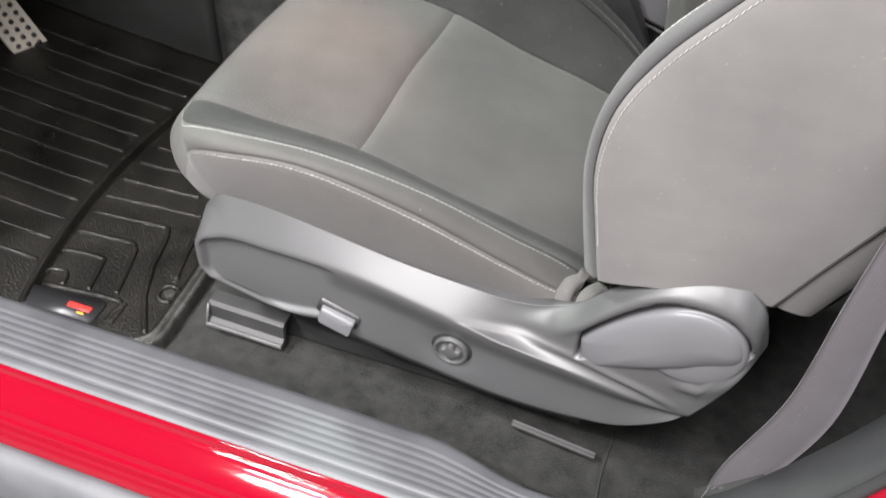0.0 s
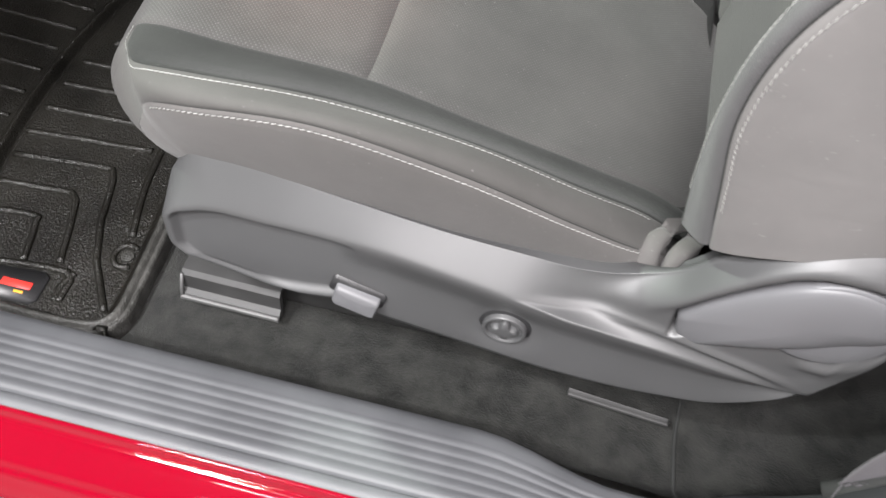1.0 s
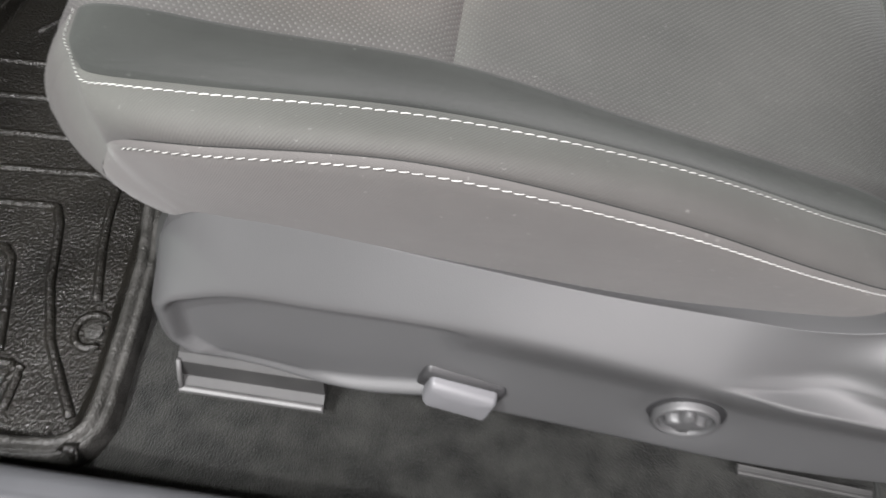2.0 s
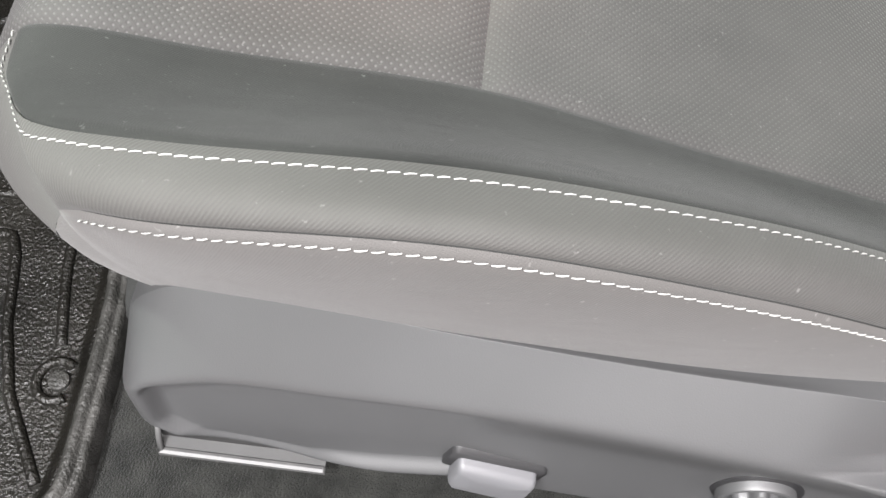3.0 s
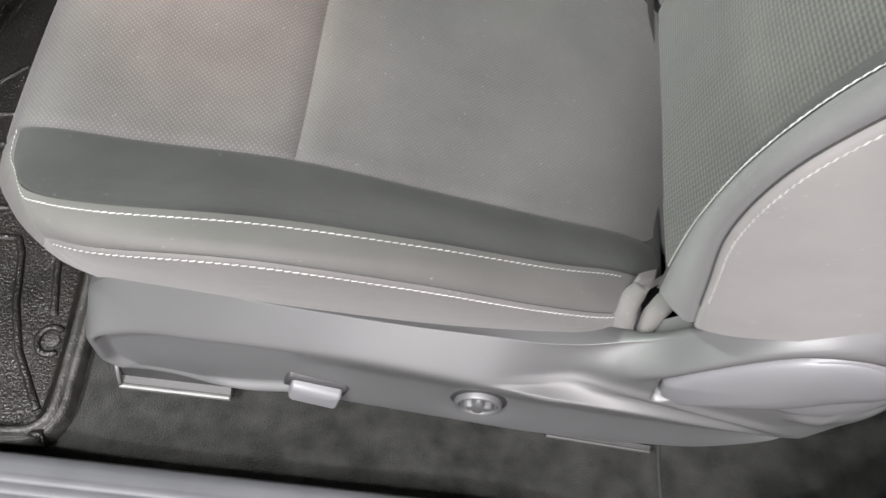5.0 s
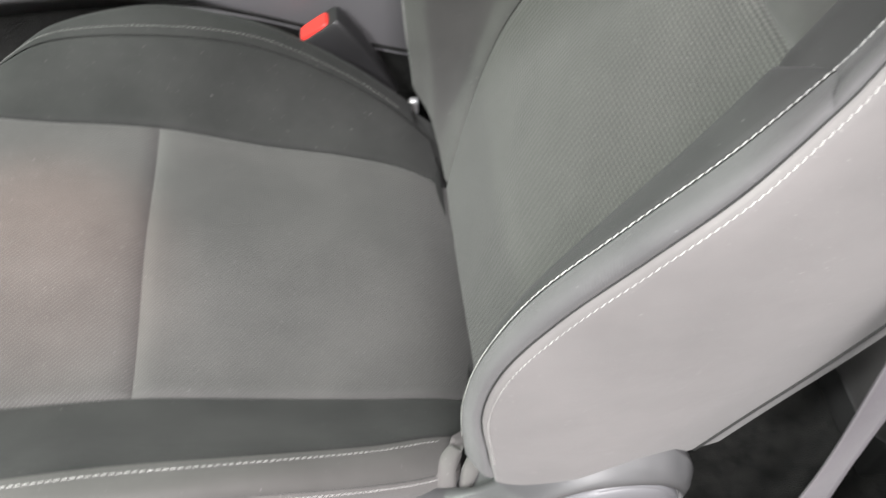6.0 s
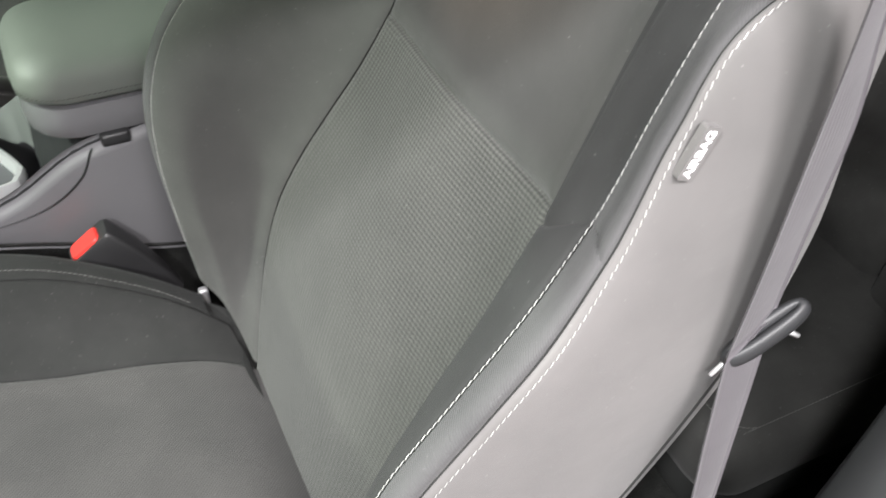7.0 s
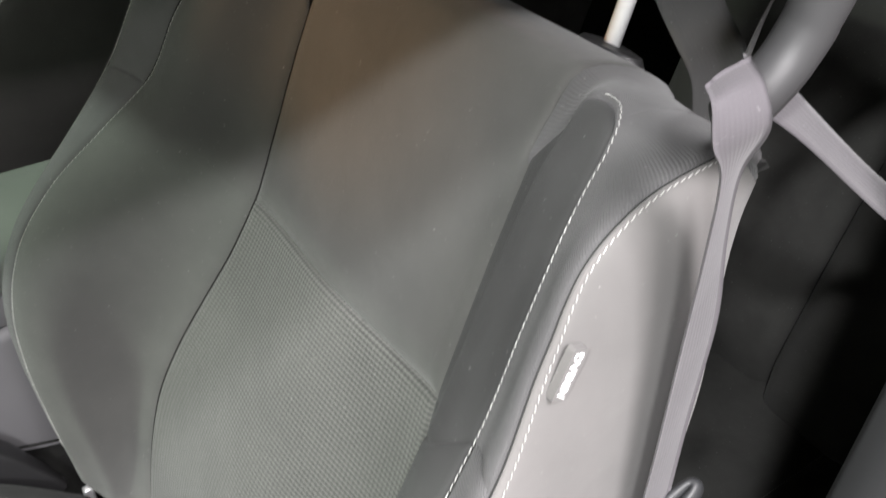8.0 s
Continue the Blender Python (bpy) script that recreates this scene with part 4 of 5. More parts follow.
# ---- folded cloth at the rear end of the bolster ----
folds = (
    ([(0.030, -0.196, 0.546), (0.014, -0.208, 0.551), (0.005, -0.223, 0.551), (0.003, -0.237, 0.542), (0.005, -0.2445, 0.527), (0.007, -0.2455, 0.512)], (0.004, 0.007, 0.009, 0.0095, 0.0092, 0.0088)),
    ([(0.055, -0.196, 0.540), (0.040, -0.208, 0.549), (0.028, -0.225, 0.550), (0.022, -0.237, 0.541), (0.0195, -0.243, 0.527), (0.0165, -0.245, 0.512)], (0.005, 0.008, 0.008, 0.006, 0.0045, 0.003)),
)
for pts, half in folds:
    t = np.linspace(0, 5, 26)
    C, H = spline(range(6), pts, t), spline(range(6), half, t)
    D = np.gradient(C, axis=0)
    D = D / np.linalg.norm(D, axis=1, keepdims=True)
    W = np.array((1.0, 0.0, 0.0)) - D * D[:, :1]
    W = W / np.linalg.norm(W, axis=1, keepdims=True)
    N = np.cross(D, W)
    N = N * np.where(N[:, 1:2] + 0.3 * -N[:, 2:3] > 0, -1.0, 1.0)
    P = []
    for s, o in ((-1.0, -0.008), (-1.0, -0.003), (-0.9, 0.0005), (-0.6, 0.0022), (-0.2, 0.003), (0.2, 0.003), (0.6, 0.0022), (0.9, 0.0005), (1.0, -0.003), (1.0, -0.008)):
        P.append(C + W * (H * s)[:, None] + N * o)
    lattice("bolster_fold", np.stack(P, 1), CLOTH_SIDE_DIM, seat, "folded cloth at the end of the bolster", flip=True)

# ---- airbag tag in the side seam ----
TC = np.array((0.193, -0.2815, 1.071)) - BN * 0.0055 + BA * 0.002
for name, w, h, d, mat in (("airbag_tag", 0.031, 0.0108, 0.0006, CLOTH_SIDE),):
    ring = rounded_rect(w, h, 0.002)
    tag_rings = [[tuple(TC + BA * a + BN * b + (0, -o, 0)) for a, b in ring] for o in (-0.004, d, d + 0.0004)]
    tag = part(name, loft(tag_rings), mat, seat, "small grey sewn tag reading AIRBAG in white", angle=40)
curve = bpy.data.curves.new("airbag_lettering", "FONT")
curve.body, curve.size, curve.extrude, curve.align_x, curve.align_y = "AIRBAG", 0.0078, 0.0002, "CENTER", "CENTER"
curve.offset = 0.00022
temp = new("airbag_lettering", curve)
bpy.context.view_layer.update()
me = bpy.data.meshes.new_from_object(temp.evaluated_get(bpy.context.evaluated_depsgraph_get()))
bpy.data.objects.remove(temp)
letters = new("airbag_lettering", me)
me.materials.clear()
me.materials.append(WHITE)
letters.matrix_world = Matrix(((BA[0], BN[0], 0, TC[0]), (0, 0, -1, TC[1] - 0.0012), (BA[2], BN[2], 0, TC[2]), (0, 0, 0, 1)))
attach(letters, tag)

# ---- headrest posts ----
for y in (-0.088, 0.088):
    p0 = BO + 0.650 * BA - 0.100 * BN + np.array((0, y, 0))
    rings = [[tuple(p0 + r * (math.cos(a) * BN * 0.7 + math.sin(a) * np.array((0, 1.2, 0))) + BA * o) for a in np.linspace(0, 2 * math.pi, 25)[:-1]] for r, o in ((0.026, 0.0), (0.026, 0.020), (0.022, 0.026), (0.012, 0.028), (0.008, 0.026))]
    part("post_collar", loft(rings), PLASTIC_BLACK, seat, "black plastic headrest collar", angle=40)
    post = bmesh.new()
    bar(post, p0 + BA * 0.01, p0 + BA * 0.17 + BN * 0.012, 0.0062, 16)
    part("headrest_post", post, POST, seat, "bright chrome headrest post")
HR = BO + 0.865 * BA - 0.075 * BN
rings = []
for o, w, d in ((-0.095, 0.09, 0.028), (-0.085, 0.115, 0.042), (-0.03, 0.132, 0.052), (0.02, 0.130, 0.048), (0.055, 0.115, 0.036), (0.068, 0.09, 0.022)):
    rings.append([tuple(HR + BA * o + BN * d * math.copysign(abs(math.cos(a)) ** 0.7, math.cos(a)) + np.array((0, w * math.copysign(abs(math.sin(a)) ** 0.7, math.sin(a)), 0))) for a in np.linspace(0, 2 * math.pi, 41)[:-1]])
part("headrest", loft(rings), CLOTH_FLAT, seat, "padded dark cloth headrest")

# ---- passenger seat: a second seat beyond the console ----
passenger = copy_thing(seat, pose(-0.2, 0.90, 0.33))
passenger.name = "passenger_seat"
tagged(passenger, "grey cloth passenger seat with pale stitching beyond the console", "car seat")

# ---- seat belt ----
belt = tagged(new("seat_belt"), "grey woven seat belt hanging slack beside the seat", "seat belt")
belt.location = (0.21, -0.345, 0.45)
bpy.context.view_layer.update()


def ribbon(name, centres, widths, mat, parent, label, n=60, half=0.0235, cup=0.0012, thick=0.0012):
    t = np.linspace(0, len(centres) - 1, n)
    C, W = spline(range(len(centres)), centres, t), spline(range(len(widths)), widths, t)
    P = np.zeros((n, 9, 3))
    for j, s in enumerate(np.linspace(-1, 1, 9)):
        P[:, j] = C + W * half * s
    N = normals(P)
    P = P + N * (cup * np.linspace(-1, 1, 9)[None, :, None] ** 2)
    return lattice(name, P, mat, parent, label, back=thick)


ribbon("lap_webbing", [(0.205, -0.350, 0.440), (0.212, -0.347, 0.500), (0.238, -0.343, 0.606), (0.243, -0.335, 0.740), (0.258, -0.312, 0.860), (0.264, -0.301, 0.925)], [(0.9, 0.1, -0.35), (0.9, 0.1, -0.35), (0.9, 0.1, -0.3), (0.8, 0.3, -0.15), (0.78, 0.18, 0.25), (0.78, 0.15, 0.45)], WEB, belt, "grey webbing running up from the floor anchor")
ribbon("shoulder_webbing", [(0.264, -0.301, 0.925), (0.267, -0.300, 1.000), (0.268, -0.300, 1.070), (0.262, -0.301, 1.130), (0.251, -0.307, 1.177), (0.240, -0.3145, 1.203), (0.239, -0.309, 1.2195), (0.247, -0.2960, 1.2215)], [(0.85, 0.2, 0.45), (0.88, 0.27, 0.1), (0.86, 0.24, 0.0), (0.76, 0.32, -0.22), (0.60, 0.22, -0.26), (0.54, -0.12, 0.06), (0.54, -0.05, 0.08), (0.50, 0.0, 0.12)], WEB, belt, "grey webbing rising to the guide arm")
ribbon("retractor_webbing", [(0.247, -0.296, 1.2215), (0.268, -0.287, 1.2100), (0.305, -0.292, 1.185), (0.410, -0.300, 1.100), (0.62, -0.315, 0.94)], [(0.38, 0.0, 0.05), (0.35, 0.2, 0.22), (0.27, 0.42, 0.29), (0.27, 0.44, 0.29), (0.35, 0.5, 0.4)], WEB, belt, "grey webbing leading back from the guide arm")
rear_belt = tagged(new("hanging_webbing"), "dark webbing straps hanging in the rear of the cabin", "seat belt")
rear_belt.location = (0.46, 0.0, 1.41)
bpy.context.view_layer.update()
STRAP = woven("dark_strap_webbing", (0.035, 0.035, 0.035), (0.05, 0.05, 0.049), 0.0031, "cords", sheen=0.1, relief=0.08)
ribbon("strap", [(0.45, 0.200, 1.419), (0.45, 0.050, 1.286), (0.45, -0.107, 1.142), (0.45, -0.150, 1.085), (0.45, -0.140, 0.960), (0.46, -0.080, 0.600)], [(0.8, -0.3, 0.3)] * 6, STRAP, rear_belt, "")
ribbon("strap", [(0.465, -0.255, 1.419), (0.462, -0.205, 1.290), (0.460, -0.164, 1.161), (0.460, -0.148, 1.080), (0.470, -0.100, 0.900), (0.520, -0.060, 0.600)], [(0.8, 0.4, 0.1)] * 6, STRAP, rear_belt, "")
# frayed anchor sleeve at the floor
fringe = bmesh.new()
rng = random.Random(3)
for i in range(34):
    a = np.array((0.186 + 0.040 * i / 33, -0.349 - 0.004 * rng.random(), 0.468 + 0.03 * i / 33))
    bar(fringe, a, a + np.array((rng.uniform(-0.006, 0.004), -0.006 + rng.uniform(-0.004, 0.004), rng.uniform(-0.022, -0.010))), 0.0006, 4)
part("anchor_fringe", fringe, WEB, belt, "frayed pale threads at the belt anchor")
part("anchor_sleeve", tube([(0.180, -0.352, 0.450), (0.205, -0.350, 0.470), (0.232, -0.347, 0.500)], [0.008, 0.010, 0.008], 12), DARK, belt, "black anchor sleeve")
# latch tongue
TL, TR = np.array((0.244, -0.299, 0.903)), np.array((0.308, -0.303, 0.945))
ax = (TR - TL) / np.linalg.norm(TR - TL)
up = np.cross(ax, (0, 1, 0))
up = up / np.linalg.norm(up)
wide = np.cross(up, ax)
mid, half = (TL + TR) / 2, np.linalg.norm(TR - TL) / 2 * 0.70
rings = []
for a in np.linspace(0, 2 * math.pi, 49)[:-1]:
    cx, cy = half * math.copysign(abs(math.cos(a)) ** 0.8, math.cos(a)), 0.0042 * math.copysign(abs(math.sin(a)) ** 0.7, math.sin(a))
    centre = mid + ax * cx + wide * cy
    out = ax * math.cos(a) * 0.7 + wide * math.sin(a)
    out = out / np.linalg.norm(out)
    rings.append([tuple(centre + 0.0046 * math.cos(b) * out + 0.0075 * math.sin(b) * up) for b in np.linspace(0, 2 * math.pi, 13)[:-1]])
tongue = part("latch_tongue", loft(rings + rings[:1], False, False), TRIM, belt, "grey plastic latch tongue with metal tabs")
for base, way in ((mid - ax * (half * 0.98), -ax * 0.9 - up * 0.25), (mid + ax * 0.010 - up * 0.008, ax * 0.35 - up * 0.7 - wide * 0.3)):
    tab = bmesh.new()
    bar(tab, base, base + way * 0.017, 0.0022, 6, 0.0016)
    part("metal_tab", tab, CHROME, tongue, "bright metal tab")
# guide arm over which the belt hangs
arm_pts = spline(range(8), [(0.2420, -0.303, 1.2045), (0.251, -0.302, 1.2060), (0.263, -0.301, 1.2100), (0.275, -0.301, 1.2190), (0.2825, -0.302, 1.2320), (0.286, -0.304, 1.248), (0.295, -0.311, 1.290), (0.345, -0.330, 1.345)], np.linspace(0, 7, 42))
arm = tagged(new("belt_guide_arm"), "black plastic curved guide arm holding the seat belt", "belt guide")
arm.location = (0.345, -0.33, 1.33)
bpy.context.view_layer.update()
part("arm_tube", tube(arm_pts, [0.0116 * math.sqrt(max(0.04, 1 - (1 - min(i, 5) / 5) ** 2)) for i in range(42)], 16), ARM_GREY, arm, "grey plastic tube of the guide arm")
part("arm_mount", tube([(0.345, -0.33, 1.345), (0.36, -0.345, 1.37), (0.39, -0.36, 1.40)], [0.014, 0.018, 0.022], 16), PLASTIC_BLACK, arm, "black mount on the pillar")

# ---- buckle beside the cushion ----
buckle = tagged(new("belt_buckle"), "black seat belt buckle with a red release button", "belt buckle")
buckle.location = (-0.03, 0.29, 0.5)
bpy.context.view_layer.update()
d = np.array((-0.58, 0.0, 0.815))
nrm = np.array((d[2], 0, -d[0]))
foot = np.array((-0.085, 0.303, 0.618)) - d * 0.098
def buckle_ring(o, w, h, shift=0.0):
    return [tuple(foot + d * o + nrm * (a + shift) + np.array((0, b, 0))) for a, b in rounded_rect(w, h, 0.006)]
part("housing", loft([buckle_ring(-0.04, 0.030, 0.020), buckle_ring(0.0, 0.046, 0.028), buckle_ring(0.05, 0.060, 0.034), buckle_ring(0.093, 0.060, 0.034), buckle_ring(0.0975, 0.055, 0.029)]), PLASTIC_BLACK, buckle, "black plastic buckle housing", angle=40)
part("release_button", loft([buckle_ring(0.070, 0.040, 0.0240, -0.004), buckle_ring(0.0985, 0.040, 0.0240, -0.004), buckle_ring(0.1005, 0.037, 0.021, -0.004)]), RED, buckle, "bright red release button", angle=40)
part("latch_clip", box(0.018, 0.030, 0.262, 0.272, 0.500, 0.528, 0.003), CHROME, buckle, "bright metal bracket at the foot of the stalk")
part("buckle_stalk", tube([(-0.03, 0.302, 0.50), (-0.005, 0.295, 0.46), (0.02, 0.28, 0.40)], 0.012, 10), PLASTIC_BLACK, buckle)

# ---- centre console ----
console = tagged(new("centre_console"), "grey plastic centre console with chrome-ringed cup holders and padded armrest", "console")
console.location = (-0.1, 0.43, 0.33)
bpy.context.view_layer.update()
CX = np.linspace(-0.75, 0.45, 90)


def console_side(x):
    top = float(spline((-0.8, -0.30, -0.14, -0.07, 0.0, 0.5), (0.60, 0.648, 0.672, 0.712, 0.727, 0.725), [x])[0])
    return top


def console_foot(x):
    """Lower edge of the grained side panel; dark carpet lies below it."""
    return float(spline((-0.8, -0.30, -0.228, -0.115, -0.032, 0.05, 0.5), (0.60, 0.638, 0.628, 0.594, 0.560, 0.535, 0.52), [x])[0])


P, Q = [], []
for x in CX:
    top, low = console_side(x), console_foot(x)
    Q.append([(x, 0.348, 0.30), (x, 0.346, 0.45), (x, 0.344, low + 0.004)])
    P.append([(x, 0.346, low), (x, 0.3385, low + 0.002), (x, 0.3370, low + 0.006), (x, 0.3355, (low + top) / 2 - 0.01), (x, 0.334, max(top - 0.016, low + 0.02)), (x, 0.337, max(top - 0.006, low + 0.026)), (x, 0.347, max(top, low + 0.03))])
lattice("side_panel", P, CONSOLE, console, "grained grey console side", back=0.01, flip=True)
lattice("side_carpet", Q, CARPET, console, "dark carpet on the lower console", back=0.01, flip=True)
seamline = spline(range(5), [(-0.24, 0.3345, 0.638), (-0.164, 0.3345, 0.643), (-0.110, 0.3340, 0.654), (-0.071, 0.3330, 0.682), (-0.052, 0.3330, 0.718)], np.linspace(0, 4, 40))
part("panel_joint", tube(seamline, 0.0012, 6), PLASTIC_BLACK, console, "dark joint between console panels")
part("panel_notch", box(-0.040, -0.008, 0.331, 0.345, 0.716, 0.731, 0.004), PLASTIC_BLACK, console, "dark notch below the armrest")
# tray deck with two cup wells
WELL_BLACK = mottled("black_well_rubber", (0.004, 0.004, 0.004), (0.007, 0.007, 0.007), 0.8, 6, 900, 0.3, 0.0004, spec=0.2)
TRAY_GREY = mottled("pale_tray_plastic", (0.070, 0.072, 0.076), (0.088, 0.090, 0.095), 0.5, 5, 1500, 0.15, 0.0002)
ring = [(-0.127, 0.390), (-0.133, 0.374), (-0.152, 0.363), (-0.276, 0.354), (-0.50, 0.350), (-0.50, 0.560), (-0.30, 0.570), (-0.205, 0.550), (-0.167, 0.478), (-0.138, 0.419)]
ring = spline(range(len(ring) + 1), ring + ring[:1], np.linspace(0, len(ring), 61))[:-1]
cen = np.array((-0.30, 0.435))
part("tray_rim", loft([[(x, y, z) for x, y in cen + (ring - cen) * k] for k, z in ((1.01, 0.660), (1.01, 0.672), (1.0, 0.6755), (0.970, 0.6755), (0.955, 0.670), (0.945, 0.660))], False, False), CHROME, console, "satin chrome rim round the cup holders", angle=40)
plate = bmesh.new()
WELLS = ((-0.219, 0.440, 0.044), (-0.318, 0.432, 0.046))
for loop in [[(x, y, 0.661) for x, y in cen + (ring - cen) * 0.955]] + [[(wx + r * math.cos(a), wy + r * math.sin(a), 0.661) for a in np.linspace(0, 2 * math.pi, 29)[:-1]] for wx, wy, r in WELLS]:
    vs = [plate.verts.new(p) for p in loop]
    for i in range(len(vs)):
        plate.edges.new((vs[i], vs[(i + 1) % len(vs)]))
bmesh.ops.triangle_fill(plate, use_beauty=True, use_dissolve=False, edges=plate.edges[:])
bmesh.ops.recalc_face_normals(plate, faces=plate.faces)
part("tray_floor", plate, TRAY_GREY, console, "grey cup holder tray", smooth=False)
for wx, wy, r in WELLS:
    well = [[(wx + q * math.cos(a), wy + q * math.sin(a), z) for a in np.linspace(0, 2 * math.pi, 29)[:-1]] for q, z in ((r + 0.002, 0.6615), (r, 0.6625), (r - 0.002, 0.660), (r - 0.004, 0.60), (r - 0.006, 0.585), (0.006, 0.583))]
    part("cup_well", loft(well, False, True), WELL_BLACK, console, "dark round cup holder well", angle=40)
# console top deck beside and behind the tray
deck = []
for x in np.linspace(-0.75, 0.45, 70):
    top = console_side(x)
    deck.append([(x, 0.343, top - 0.001), (x, 0.352, top + 0.001), (x, 0.356, top - 0.004 if x > -0.12 else 0.50), (x, 0.43, top - 0.004 if x > -0.12 else 0.50), (x, 0.516, top - 0.004 if x > -0.12 else 0.50), (x, 0.52, top), (x, 0.535, top - 0.01), (x, 0.537, 0.40)])
lattice("top_deck", deck, TRIM, console, "")
# armrest: base tray and padded lid
def arm_ring(z, dx, dy, x0=-0.105, x1=0.30, y0=0.338, y1=0.505, r=0.045):
    w, h = x1 - x0 + 2 * dx, y1 - y0 + 2 * dy
    return [((x0 + x1) / 2 + x, (y0 + y1) / 2 + y, z + 0.004 * smoothstep(-0.1, -0.18, (x0 + x1) / 2 + x - 0.09)) for x, y in rounded_rect(w, h, r, 0, 9)]
part("armrest_base", loft([arm_ring(0.728, -0.004, -0.002), arm_ring(0.734, 0, 0), arm_ring(0.752, 0.002, 0.002), arm_ring(0.765, -0.002, -0.002), arm_ring(0.767, -0.02, -0.02)]), CONSOLE, console, "grey plastic armrest base", angle=40)
PAD = mottled("armrest_leatherette", (0.165, 0.180, 0.165), (0.205, 0.220, 0.202), 0.5, 5, 1100, 0.35, 0.0005)
pad = part("armrest_pad", loft([arm_ring(0.768, -0.008, -0.006), arm_ring(0.776, 0.003, 0.003), arm_ring(0.796, 0.004, 0.004), arm_ring(0.812, -0.004, -0.004), arm_ring(0.822, -0.022, -0.020), arm_ring(0.826, -0.05, -0.05, r=0.03), arm_ring(0.827, -0.065, -0.065, r=0.012)]), PAD, console, "padded grey leatherette armrest lid")
loop = np.array(arm_ring(0.781, 0.0035, 0.0035))
thread("armrest_stitching", loop, (loop - loop.mean(0)) * (1, 1, 0), CLOTH_TWILL, pad, label="grey stitching")

# ---- floor mat ----
mat_thing = tagged(new("floor_mat"), "black moulded rubber floor mat with raised ribs and lipped edge", "floor mat")
mat_thing.location = (-0.7, 0, 0.31)
bpy.context.view_layer.update()


def mat_edge(y):
    """x of the inner foot of the mat's rear lip at y."""
    return float(spline((-0.32, -0.29, -0.25, -0.17, 0.0, 0.32), (-0.500, -0.496, -0.494, -0.500, -0.512, -0.532), [y])[0])


def mat_z(x, y):
    z = 0.311 + 0.010 * smoothstep(-0.016, -0.004, x - mat_edge(y)) + 0.010 * smoothstep(-0.296, -0.306, y)
    ridge = -0.736 + 0.5 * (y - 0.02) ** 2
    z += 0.005 * math.exp(-((x - ridge + 0.004) / 0.0035) ** 2) - 0.008 * math.exp(-((x - ridge - 0.004) / 0.0035) ** 2)
    if x < ridge:
        z += 0.16 * (ridge - x) ** 1.3 + 0.004
    return z + 0.0012 * noise.noise((x * 22, y * 22, 0.7))


ys = np.r_[np.linspace(-0.310, -0.28, 12), np.linspace(-0.275, 0.31, 90)]
P = []
for y in ys:
    e = mat_edge(y) + 0.004
    P.append([(x, y, mat_z(x, y)) for x in np.r_[np.linspace(-1.25, -0.78, 40), np.linspace(-0.775, -0.69, 60), np.linspace(-0.68, e - 0.024, 30), np.linspace(e - 0.022, e, 14)]])
lattice("mat_sheet", P, RUBBER, mat_thing, "", back=0.02, flip=True)
# raised lip along the rear edge, round the corner and forward beside the sill
LIP = [(-0.520, 0.310), (-0.508, 0.060), (-0.499, -0.085), (-0.488, -0.141), (-0.4825, -0.214), (-0.4805, -0.252), (-0.4795, -0.272), (-0.4815, -0.289), (-0.4900, -0.304), (-0.5060, -0.3145), (-0.530, -0.3185), (-0.600, -0.3195), (-0.800, -0.3200), (-1.200, -0.3200)]
reach = np.r_[0, np.cumsum(np.linalg.norm(np.diff(np.array(LIP), axis=0), axis=1))]
way = spline(reach, LIP, np.linspace(0, reach[-1], 220))
lead = np.gradient(way, axis=0)
lead = lead / np.linalg.norm(lead, axis=1, keepdims=True)
inner_side = np.stack([lead[:, 1], -lead[:, 0]], 1)
rim = []
for (x, y), (nx, ny) in zip(way, inner_side):
    rim.append([(x + nx * o, y + ny * o, 0.3290 + h + 0.0005 * noise.noise((x * 60 + o * 80, y * 60, 0.2))) for o, h in ((0.0000, -0.030), (0.0005, -0.006), (0.0020, -0.0022), (0.0042, -0.0012), (0.0055, -0.0024), (0.0068, -0.0010), (0.0085, 0.0022), (0.0110, 0.0034), (0.0135, 0.0028), (0.0155, 0.0004), (0.0175, -0.006), (0.0195, -0.0135), (0.0215, -0.0165))])
lattice("mat_rim", rim, RUBBER_WORN, mat_thing, "scuffed grey raised rim of the mat", flip=True)
RIBS = (
    [(-0.715, -0.104), (-0.594, -0.094), (-0.585, -0.112), (-0.572, -0.168), (-0.552, -0.220), (-0.514, -0.279)],
    [(-0.716, -0.146), (-0.622, -0.140), (-0.612, -0.150), (-0.600, -0.190), (-0.588, -0.234)],
    [(-0.709, -0.187), (-0.648, -0.182), (-0.640, -0.192), (-0.627, -0.241)],
    [(-0.705, -0.226), (-0.676, -0.222), (-0.665, -0.244)],
    [(-0.720, -0.066), (-0.640, -0.060), (-0.562, -0.055)],
    [(-0.719, -0.024), (-0.650, -0.021), (-0.588, -0.018)],
    [(-0.716, 0.021), (-0.680, 0.022), (-0.640, 0.024)],
    [(-0.712, 0.064), (-0.650, 0.068), (-0.625, 0.098)],
    [(-0.690, 0.105), (-0.660, 0.140)],
    [(-0.553, -0.020), (-0.550, -0.070), (-0.544, -0.119), (-0.529, -0.180)],
    [(-0.566, -0.243), (-0.572, -0.262), (-0.570, -0.280)],
    [(-0.690, -0.252), (-0.600, -0.243), (-0.574, -0.243), (-0.566, -0.252), (-0.566, -0.280)],
)
